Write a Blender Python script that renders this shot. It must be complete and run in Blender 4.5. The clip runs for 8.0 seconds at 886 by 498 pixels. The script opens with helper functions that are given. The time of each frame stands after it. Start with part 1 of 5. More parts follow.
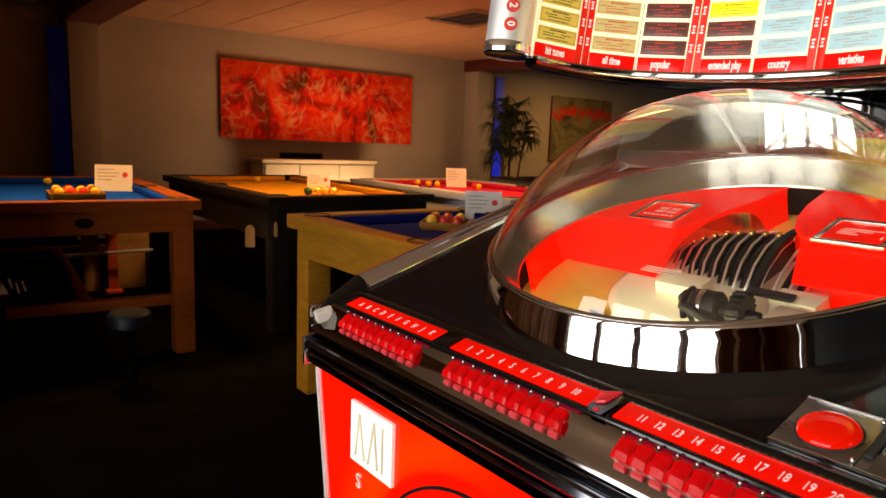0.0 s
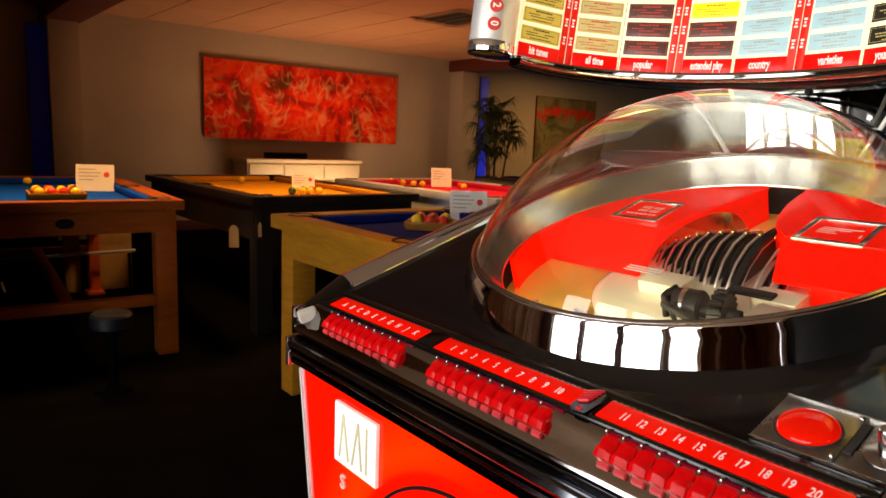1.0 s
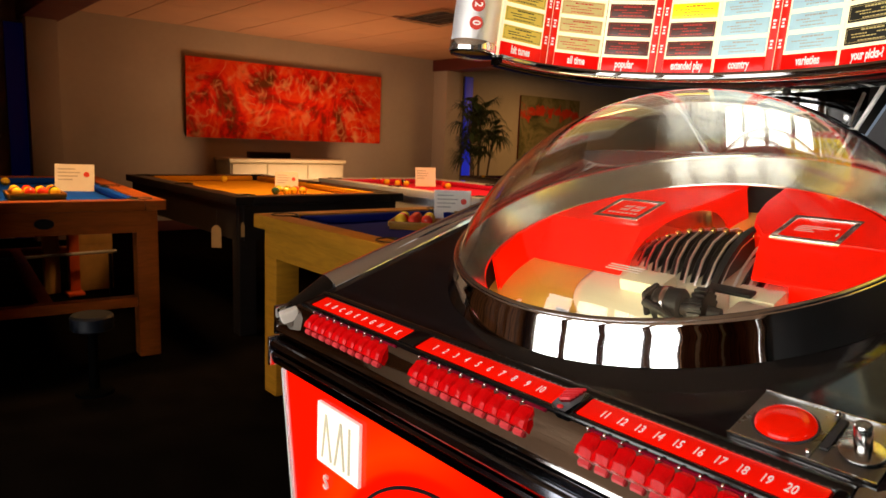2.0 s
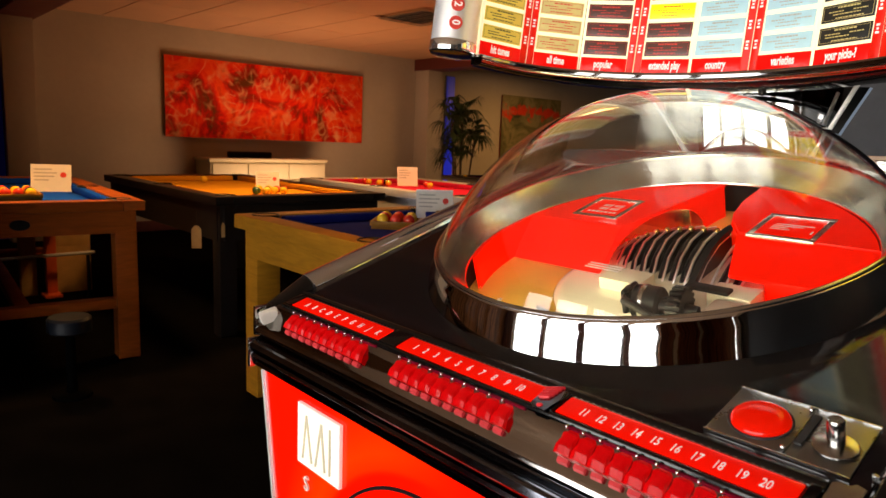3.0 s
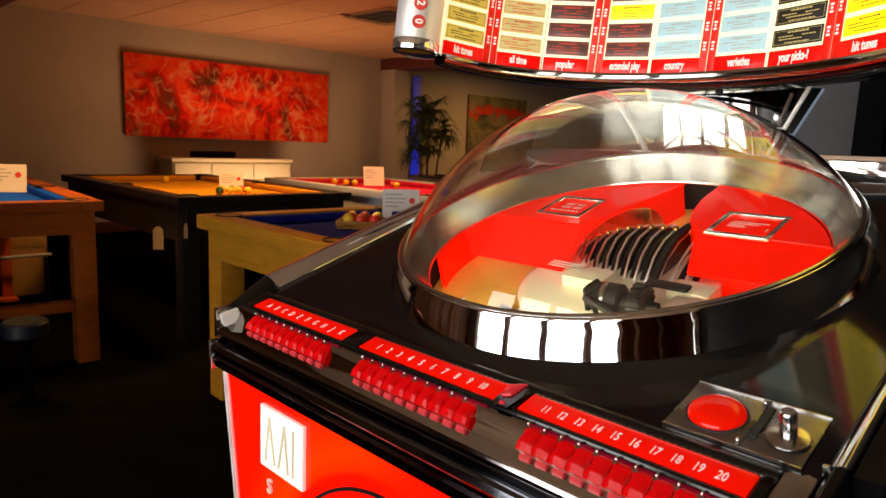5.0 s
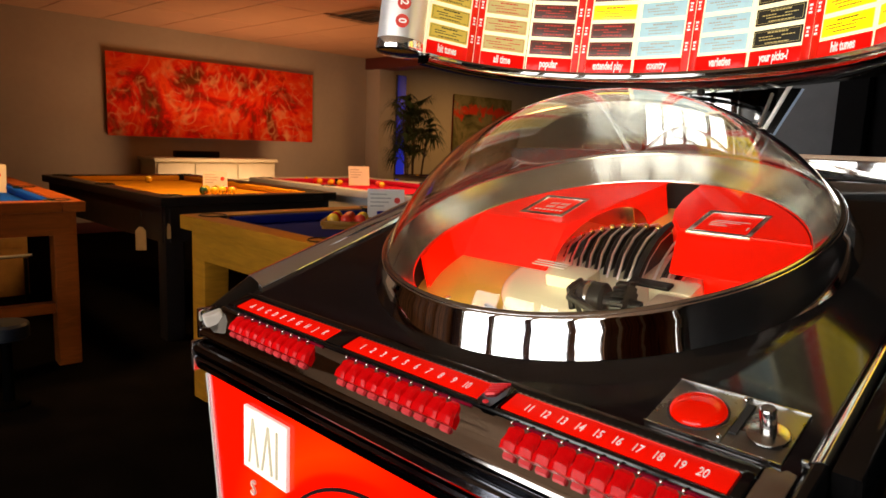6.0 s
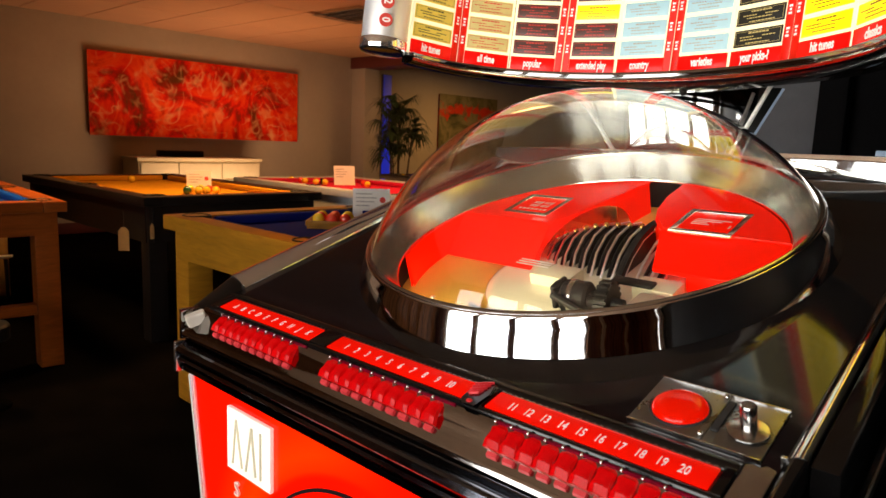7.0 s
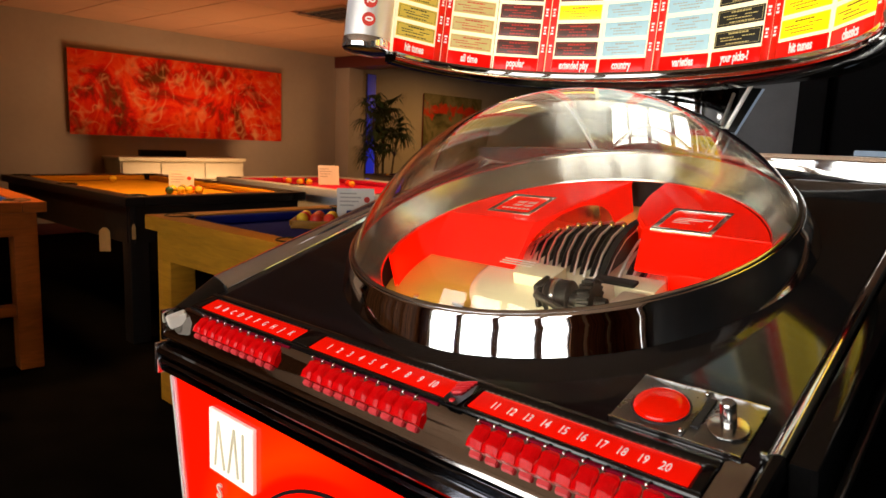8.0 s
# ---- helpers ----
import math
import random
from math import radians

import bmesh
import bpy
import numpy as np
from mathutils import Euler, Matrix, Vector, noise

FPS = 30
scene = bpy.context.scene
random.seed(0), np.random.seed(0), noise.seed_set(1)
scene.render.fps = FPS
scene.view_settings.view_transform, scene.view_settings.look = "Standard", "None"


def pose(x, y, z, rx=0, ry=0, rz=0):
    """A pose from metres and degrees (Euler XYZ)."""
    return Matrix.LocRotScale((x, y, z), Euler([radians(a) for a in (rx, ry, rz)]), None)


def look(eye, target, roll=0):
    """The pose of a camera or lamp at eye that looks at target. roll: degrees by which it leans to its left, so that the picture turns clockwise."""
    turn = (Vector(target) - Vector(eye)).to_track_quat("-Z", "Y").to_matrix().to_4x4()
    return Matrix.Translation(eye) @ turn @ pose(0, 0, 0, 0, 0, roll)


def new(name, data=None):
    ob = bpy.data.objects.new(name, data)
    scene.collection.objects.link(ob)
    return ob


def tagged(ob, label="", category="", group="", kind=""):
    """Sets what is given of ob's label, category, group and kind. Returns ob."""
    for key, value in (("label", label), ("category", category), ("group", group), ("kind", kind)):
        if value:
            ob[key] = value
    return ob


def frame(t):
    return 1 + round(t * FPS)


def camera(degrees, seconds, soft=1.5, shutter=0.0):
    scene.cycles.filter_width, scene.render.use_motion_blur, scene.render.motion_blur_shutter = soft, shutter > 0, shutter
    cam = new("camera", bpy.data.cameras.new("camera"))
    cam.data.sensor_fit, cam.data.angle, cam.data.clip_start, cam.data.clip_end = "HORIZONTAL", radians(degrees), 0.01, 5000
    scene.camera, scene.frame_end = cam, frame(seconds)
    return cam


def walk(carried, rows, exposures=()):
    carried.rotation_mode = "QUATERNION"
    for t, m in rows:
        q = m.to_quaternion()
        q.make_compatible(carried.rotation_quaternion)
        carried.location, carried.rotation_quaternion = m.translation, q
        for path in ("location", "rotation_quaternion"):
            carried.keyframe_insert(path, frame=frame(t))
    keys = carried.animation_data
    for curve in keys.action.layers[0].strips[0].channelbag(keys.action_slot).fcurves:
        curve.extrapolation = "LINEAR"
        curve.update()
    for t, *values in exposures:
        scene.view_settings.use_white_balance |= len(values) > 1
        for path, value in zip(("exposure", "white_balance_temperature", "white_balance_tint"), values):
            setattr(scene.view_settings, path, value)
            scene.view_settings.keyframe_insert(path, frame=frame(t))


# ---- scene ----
import itertools

cam = camera(66.32, 8.0)
cam.data.dof.use_dof = True
cam.data.dof.focus_distance = 0.90
cam.data.dof.aperture_fstop = 16.0
ROWS = [
    (0, 0.4299, -0.4259, 1.1371, 52.438, -8.966, -2.209),
    (0.5, 0.4302, -0.4251, 1.1370, 51.830, -8.948, -2.223),
    (1, 0.4304, -0.4237, 1.1369, 51.208, -8.937, -2.246),
    (1.5, 0.4311, -0.4226, 1.1368, 50.577, -8.930, -2.268),
    (3, 0.4339, -0.4192, 1.1371, 48.412, -8.917, -2.197),
    (3.5, 0.4348, -0.4183, 1.1368, 47.640, -8.886, -2.230),
    (4, 0.4357, -0.4176, 1.1366, 46.896, -8.863, -2.226),
    (4.5, 0.4361, -0.4164, 1.1365, 46.270, -8.847, -2.256),
    (6, 0.4381, -0.4136, 1.1363, 44.435, -8.814, -2.251),
    (6.5, 0.4385, -0.4126, 1.1361, 43.877, -8.806, -2.277),
    (7, 0.4397, -0.4117, 1.1362, 43.254, -8.813, -2.237),
    (7.5, 0.4403, -0.4111, 1.1362, 42.630, -8.803, -2.253),
    (8, 0.4410, -0.4102, 1.1361, 41.979, -8.790, -2.274),
]
walk(cam, [(t, pose(x, y, z, 90 + pitch, roll, yaw)) for t, x, y, z, yaw, pitch, roll in ROWS])

# ---- light ----
world = bpy.data.worlds.new("world")
scene.world = world
world.use_nodes = True
sky = world.node_tree.nodes.new("ShaderNodeTexSky")
sky.sky_type, sky.sun_disc = "NISHITA", False
sky.sun_elevation, sky.sun_rotation = radians(35), radians(170)
world.node_tree.nodes["Background"].inputs["Strength"].default_value = 0.08
world.node_tree.links.new(sky.outputs["Color"], world.node_tree.nodes["Background"].inputs["Color"])
scene.view_settings.exposure = 0.0


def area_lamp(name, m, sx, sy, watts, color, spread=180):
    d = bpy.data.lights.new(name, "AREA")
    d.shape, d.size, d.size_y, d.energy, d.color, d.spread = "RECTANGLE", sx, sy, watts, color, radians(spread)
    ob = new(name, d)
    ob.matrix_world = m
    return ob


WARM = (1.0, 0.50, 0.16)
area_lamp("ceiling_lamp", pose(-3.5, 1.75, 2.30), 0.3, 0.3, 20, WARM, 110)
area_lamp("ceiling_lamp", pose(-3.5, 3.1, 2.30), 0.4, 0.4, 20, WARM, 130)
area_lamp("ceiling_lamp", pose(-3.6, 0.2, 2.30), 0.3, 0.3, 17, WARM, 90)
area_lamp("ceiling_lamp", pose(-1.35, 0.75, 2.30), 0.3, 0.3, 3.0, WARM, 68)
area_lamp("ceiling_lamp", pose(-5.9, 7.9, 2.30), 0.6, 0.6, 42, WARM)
# added lamps, hidden low behind the tables, that warm the ceiling and wall
area_lamp("added_uplight", pose(-5.9, 3.9, 0.25, 180, 0, 0), 0.5, 1.2, 32, (1.0, 0.40, 0.14))
area_lamp("added_uplight", pose(-6.6, 3.6, 0.25, 180, -25, 0), 0.3, 1.4, 19, (1.0, 0.60, 0.34))
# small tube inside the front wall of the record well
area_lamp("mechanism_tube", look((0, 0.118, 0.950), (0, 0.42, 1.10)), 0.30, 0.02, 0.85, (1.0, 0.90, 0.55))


# ---- materials ----
def material(name, color, rough=0.5, metal=0.0, vary=0.15, scale=20.0, bump=0.0, bump_scale=200.0, coat=0.0,
             emit=0.0, emit_color=None, transmission=0.0, ior=1.45, rough_vary=0.1, spec=0.5):
    m = bpy.data.materials.new(name)
    m.use_nodes = True
    nt = m.node_tree
    b = nt.nodes["Principled BSDF"]
    co = nt.nodes.new("ShaderNodeTexCoord")
    n1 = nt.nodes.new("ShaderNodeTexNoise")
    n1.inputs["Scale"].default_value, n1.inputs["Detail"].default_value = scale, 6
    nt.links.new(co.outputs["Object"], n1.inputs["Vector"])
    n2 = nt.nodes.new("ShaderNodeTexNoise")
    n2.inputs["Scale"].default_value, n2.inputs["Detail"].default_value = scale * 9, 4
    nt.links.new(co.outputs["Object"], n2.inputs["Vector"])
    add = nt.nodes.new("ShaderNodeMath")
    add.operation = "MULTIPLY_ADD"
    nt.links.new(n2.outputs["Fac"], add.inputs[0])
    add.inputs[1].default_value = 0.4
    nt.links.new(n1.outputs["Fac"], add.inputs[2])
    rng = nt.nodes.new("ShaderNodeMapRange")
    rng.inputs["From Min"].default_value, rng.inputs["From Max"].default_value = 0.4, 1.0
    rng.inputs["To Min"].default_value, rng.inputs["To Max"].default_value = 1 - vary, 1 + vary
    nt.links.new(add.outputs[0], rng.inputs["Value"])
    mix = nt.nodes.new("ShaderNodeVectorMath")
    mix.operation = "SCALE"
    mix.inputs[0].default_value = color
    nt.links.new(rng.outputs[0], mix.inputs["Scale"])
    nt.links.new(mix.outputs[0], b.inputs["Base Color"])
    rr = nt.nodes.new("ShaderNodeMapRange")
    rr.inputs["From Min"].default_value, rr.inputs["From Max"].default_value = 0.4, 1.0
    rr.inputs["To Min"].default_value, rr.inputs["To Max"].default_value = max(0, rough * (1 - rough_vary)), min(1, rough * (1 + rough_vary) + 0.001)
    nt.links.new(add.outputs[0], rr.inputs["Value"])
    nt.links.new(rr.outputs[0], b.inputs["Roughness"])
    b.inputs["Metallic"].default_value = metal
    b.inputs["Coat Weight"].default_value = coat
    b.inputs["Coat Roughness"].default_value = 0.05
    b.inputs["Transmission Weight"].default_value = transmission
    b.inputs["IOR"].default_value = ior
    b.inputs["Specular IOR Level"].default_value = spec
    if emit:
        b.inputs["Emission Color"].default_value = (*(emit_color or color), 1)
        b.inputs["Emission Strength"].default_value = emit
    if bump:
        n3 = nt.nodes.new("ShaderNodeTexNoise")
        n3.inputs["Scale"].default_value, n3.inputs["Detail"].default_value = bump_scale, 5
        nt.links.new(co.outputs["Object"], n3.inputs["Vector"])
        bp = nt.nodes.new("ShaderNodeBump")
        bp.inputs["Strength"].default_value, bp.inputs["Distance"].default_value = bump, 0.002
        nt.links.new(n3.outputs["Fac"], bp.inputs["Height"])
        nt.links.new(bp.outputs[0], b.inputs["Normal"])
    return m


def wood(name, color, rough=0.45, stretch=(2, 2, 16), scale=3.0, coat=0.03, lo=0.78, hi=1.14):
    m = material(name, color, rough, coat=coat, bump=0.06, spec=0.2)
    nt = m.node_tree
    b = nt.nodes["Principled BSDF"]
    co = nt.nodes["Texture Coordinate"]
    mp = nt.nodes.new("ShaderNodeMapping")
    mp.inputs["Scale"].default_value = stretch
    nt.links.new(co.outputs["Object"], mp.inputs["Vector"])
    n = nt.nodes.new("ShaderNodeTexNoise")
    n.inputs["Scale"].default_value, n.inputs["Detail"].default_value, n.inputs["Distortion"].default_value = scale, 8, 1.2
    nt.links.new(mp.outputs[0], n.inputs["Vector"])
    ramp = nt.nodes.new("ShaderNodeValToRGB")
    ramp.color_ramp.elements[0].position, ramp.color_ramp.elements[1].position = 0.3, 0.7
    ramp.color_ramp.elements[0].color = (*[c * lo for c in color], 1)
    ramp.color_ramp.elements[1].color = (*[min(1, c * hi) for c in color], 1)
    nt.links.new(n.outputs["Fac"], ramp.inputs["Fac"])
    nt.links.new(ramp.outputs["Color"], b.inputs["Base Color"])
    return m


def swirl(name, stops, scale=2.0, distortion=3.0, rough=0.5):
    """A brushed, swirling abstract paint of several colours."""
    m = material(name, (0.5, 0.1, 0.05), rough, bump=0.3, bump_scale=60)
    nt = m.node_tree
    b = nt.nodes["Principled BSDF"]
    co = nt.nodes["Texture Coordinate"]
    n = nt.nodes.new("ShaderNodeTexNoise")
    n.inputs["Scale"].default_value, n.inputs["Detail"].default_value, n.inputs["Distortion"].default_value = scale, 7, distortion
    n.inputs["Roughness"].default_value = 0.62
    nt.links.new(co.outputs["Object"], n.inputs["Vector"])
    ramp = nt.nodes.new("ShaderNodeValToRGB")
    while len(ramp.color_ramp.elements) < len(stops):
        ramp.color_ramp.elements.new(0.5)
    for e, (p, c) in zip(ramp.color_ramp.elements, stops):
        e.position, e.color = p, (*c, 1)
    nt.links.new(n.outputs["Fac"], ramp.inputs["Fac"])
    nt.links.new(ramp.outputs["Color"], b.inputs["Base Color"])
    return m


BLACK_GLOSS = material("black_lacquer", (0.004, 0.0038, 0.0038), 0.10, vary=0.3, coat=0.2, bump=0.02, bump_scale=300)
DECK_BLACK = material("deck_black", (0.010, 0.009, 0.009), 0.075, vary=0.25, scale=12, bump=0.006, bump_scale=300)
CHROME = material("chrome", (0.78, 0.78, 0.77), 0.05, metal=1.0, vary=0.05, rough_vary=0.6, bump=0.02, bump_scale=40)
CHROME_DULL = material("dull_chrome", (0.6, 0.6, 0.58), 0.2, metal=1.0, vary=0.1, rough_vary=0.4, scale=40)
DARK_CHROME = material("dark_chrome", (0.17, 0.185, 0.22), 0.07, metal=1.0, vary=0.1, rough_vary=0.4)
ALU = material("polished_aluminium", (0.95, 0.94, 0.84), 0.19, metal=1.0, vary=0.03, rough_vary=0.2, scale=14)
BEZEL_CHROME = material("smoked_chrome", (0.40, 0.385, 0.37), 0.06, metal=1.0, vary=0.08, rough_vary=0.5, bump=0.03, bump_scale=40)
BASE_BLACK = material("dull_black_paint", (0.002, 0.002, 0.002), 0.9, spec=0.0)
BAND_CHROME = material("rippled_chrome", (0.80, 0.80, 0.79), 0.035, metal=1.0, vary=0.04, rough_vary=0.5, bump=0.14, bump_scale=11)
# covers carry no lamp; the emission brightens them in place of light
RED_PLASTIC_GLOW = material("self_glowing_red_plastic", (0.88, 0.006, 0.0), 0.25, vary=0.05, scale=10, spec=0.2, emit=0.42, emit_color=(1, 0.010, 0.0))
RED_LIT = material("lit_red_plastic", (0.7, 0.003, 0.0), 0.2, vary=0.08, scale=30, spec=0.2, emit=0.50, emit_color=(1, 0.007, 0.001))
# keys hold no lamp; their red glow is added as emission
RED_GEM_GLOW = material("translucent_glowing_red_key", (0.60, 0.002, 0.004), 0.20, vary=0.15, scale=90, spec=0.12, transmission=0.40, ior=1.35, emit=0.24, emit_color=(1, 0.003, 0.003))
# pale colour and faint emission paint the highlight on each key's front step
PINK_TIP = material("pale_highlight_red_plastic", (0.50, 0.045, 0.05), 0.25, vary=0.15, scale=80, emit=0.10, emit_color=(1, 0.05, 0.06))
RED_BAR = material("dark_translucent_red_bar", (0.20, 0.003, 0.02), 0.12, vary=0.2, coat=0.4)
RED_SCRIPT = material("red_script_paint", (0.8, 0.03, 0.04), 0.3)
WHITE_INK = material("white_ink", (0.80, 0.76, 0.72), 0.5, emit=0.26, emit_color=(1, 0.85, 0.8))
WHITE_LIT = material("lit_cream_plastic", (0.80, 0.74, 0.52), 0.35, vary=0.06, emit=0.62, emit_color=(1, 0.88, 0.55))
PLATE_STEEL = material("brushed_steel_plate", (0.30, 0.30, 0.295), 0.30, metal=1.0, vary=0.12, rough_vary=0.3, scale=40)
BADGE_WHITE = material("lit_white_badge", (0.9, 0.88, 0.82), 0.4, emit=0.35, emit_color=(1, 0.95, 0.84))
CREAM_DARK = material("brown_enamel", (0.52, 0.38, 0.29), 0.35, vary=0.1)
PALE_GOLD = material("pale_gold_paint", (0.62, 0.56, 0.40), 0.5, emit=0.25)
PAPER_WHITE = material("white_card", (0.85, 0.8, 0.7), 0.6, vary=0.05)
INK_GREY = material("grey_ink", (0.48, 0.44, 0.38), 0.7)
INK_RED = material("red_ink", (0.7, 0.05, 0.03), 0.6)
INK_DARK = material("dark_ink", (0.03, 0.03, 0.03), 0.6)
CREAM = material("cream_enamel", (0.8, 0.72, 0.52), 0.35, vary=0.08, coat=0.2)
GOLD = material("brass", (0.8, 0.52, 0.16), 0.22, metal=1.0, vary=0.15)
GOLD_DECK = material("gold_lacquered_deck", (0.95, 0.57, 0.11), 0.24, metal=0.15, vary=0.14, scale=5, coat=0.25)
DECK_CREAM = material("cream_lacquered_deck", (0.90, 0.82, 0.62), 0.12, vary=0.06, scale=6, coat=0.5)
VINYL = material("vinyl", (0.006, 0.006, 0.007), 0.32, vary=0.2, spec=0.25)
RUBBER = material("black_rubber", (0.006, 0.006, 0.007), 0.45, vary=0.2, spec=0.25)
MATT_BLACK = material("matt_black_laminate", (0.004, 0.004, 0.005), 0.6, spec=0.1, vary=0.3)
POST_METAL = material("bright_satin_metal", (0.95, 0.95, 0.94), 0.38, metal=0.55, vary=0.03)
SOFT_CHROME = material("worn_chrome", (0.93, 0.93, 0.90), 0.06, metal=0.95, vary=0.06, rough_vary=0.6, scale=25, bump=0.14, bump_scale=14)
RED_BUTTON = material("lit_red_button", (0.6, 0.003, 0.0), 0.08, vary=0.06, scale=30, spec=0.5, emit=0.42, emit_color=(1, 0.009, 0.0))
STEEL_WIRE = material("steel_wire", (0.92, 0.9, 0.86), 0.3, metal=1.0)
WALL_PAINT = material("beige_wall_paint", (0.40, 0.355, 0.275), 0.8, vary=0.08, scale=2.0, bump=0.1, bump_scale=150)
CEIL_PAINT = material("ceiling_tile_paint", (0.44, 0.27, 0.16), 0.9, vary=0.08, scale=2.5, bump=0.15, bump_scale=120)
BEAM_PAINT = material("dark_red_beam_paint", (0.10, 0.02, 0.015), 0.6, vary=0.15, scale=3)
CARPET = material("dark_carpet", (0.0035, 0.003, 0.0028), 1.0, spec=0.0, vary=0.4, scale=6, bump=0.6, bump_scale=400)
# panelling darkened for the unseen wall, so that it reflects dark in the chrome
DARKENED_PANEL = wood("darkened_brown_panelling", (0.030, 0.011, 0.004), 0.5, (6, 6, 0.15), lo=0.15, hi=3.2)
DARKENED_PANEL.node_tree.nodes["Principled BSDF"].inputs["Specular IOR Level"].default_value = 0.0
PANELLING = wood("brown_panelling", (0.13, 0.050, 0.016), 0.5, (5, 5, 0.15), lo=0.25, hi=2.0)
WOOD_RED = wood("reddish_oak", (0.29, 0.066, 0.008))
WOOD_OAK = wood("pale_oak", (0.33, 0.145, 0.010))
WOOD_BLACK = wood("black_stained_wood", (0.012, 0.01, 0.009), 0.35)
SILVER_PAINT = material("silver_laminate", (0.5, 0.5, 0.52), 0.35, vary=0.08)
CLOTH_BLUE = material("blue_cloth", (0.003, 0.055, 0.42), 0.9, vary=0.12, scale=8, bump=0.2, bump_scale=600, spec=0.06)
CLOTH_NAVY = material("navy_cloth", (0.010, 0.018, 0.19), 0.9, vary=0.12, scale=8, bump=0.2, bump_scale=600, spec=0.06)
CLOTH_TAN = material("camel_cloth", (0.56, 0.25, 0.012), 0.9, vary=0.12, scale=5, bump=0.2, bump_scale=600, spec=0.06)
CLOTH_RED = material("crimson_cloth", (0.55, 0.015, 0.05), 0.9, vary=0.12, scale=8, bump=0.2, bump_scale=600, spec=0.06)
CLOTH_PURPLE = material("purple_cloth", (0.06, 0.015, 0.09), 0.9, vary=0.12, scale=8, bump=0.2, bump_scale=600, spec=0.06)
BALL_YELLOW = material("yellow_ball", (0.85, 0.55, 0.03), 0.1, coat=0.5, vary=0.03)
BALL_RED = material("red_ball", (0.7, 0.04, 0.02), 0.1, coat=0.5, vary=0.03)
BALL_BLACK = material("black_ball", (0.01, 0.01, 0.01), 0.1, coat=0.5, vary=0.03)
BALL_GREEN = material("dark_green_ball", (0.02, 0.08, 0.03), 0.1, coat=0.5, vary=0.03)
CABINET_WHITE = material("cream_white_cabinet_paint", (0.50, 0.46, 0.31), 0.5, vary=0.05)
LEAF = material("palm_leaf", (0.03, 0.055, 0.015), 0.5, vary=0.4, scale=6)
BARK = material("palm_stem", (0.08, 0.05, 0.03), 0.8, vary=0.3, scale=30, bump=0.4)
POT = material("dark_clay_pot", (0.05, 0.04, 0.035), 0.5, vary=0.2)
BLUE_GLOW = material("blue_wall_glow", (0.02, 0.05, 0.8), 0.5, emit=0.55, emit_color=(0.02, 0.04, 1.0))
# fainter copy, for the blue light falling on the other pier's side
BLUE_DIM = material("dim_blue_pier_glow", (0.006, 0.007, 0.02), 0.5, emit=0.006, emit_color=(0.02, 0.05, 1.0))
nt = BLUE_GLOW.node_tree
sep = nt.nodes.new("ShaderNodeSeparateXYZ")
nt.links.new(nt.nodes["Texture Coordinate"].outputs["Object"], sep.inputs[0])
fade = nt.nodes.new("ShaderNodeMapRange")      # blue light on the wall, put into the glow, weaker upwards
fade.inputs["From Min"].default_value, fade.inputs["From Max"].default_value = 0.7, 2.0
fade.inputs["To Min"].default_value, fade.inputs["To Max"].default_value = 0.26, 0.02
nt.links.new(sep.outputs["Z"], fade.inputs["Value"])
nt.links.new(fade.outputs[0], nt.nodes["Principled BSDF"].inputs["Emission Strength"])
BLUE_STEEL = material("blue_grey_laminate", (0.005, 0.007, 0.009), 0.35, vary=0.15)
GREY_PANEL = material("grey_laminate", (0.15, 0.155, 0.165), 0.5, vary=0.1)
SCREEN_GLOW = material("pale_blue_lit_panel", (0.5, 0.6, 0.7), 0.3, emit=0.28, emit_color=(0.6, 0.78, 1.0))
DAYLIGHT = material("daylight_sky", (0.8, 0.85, 0.9), 0.9, emit=6.4, emit_color=(1.0, 0.98, 0.95), vary=0.02)
FRAME_WHITE = material("dark_window_frame_paint", (0.10, 0.08, 0.07), 0.5)


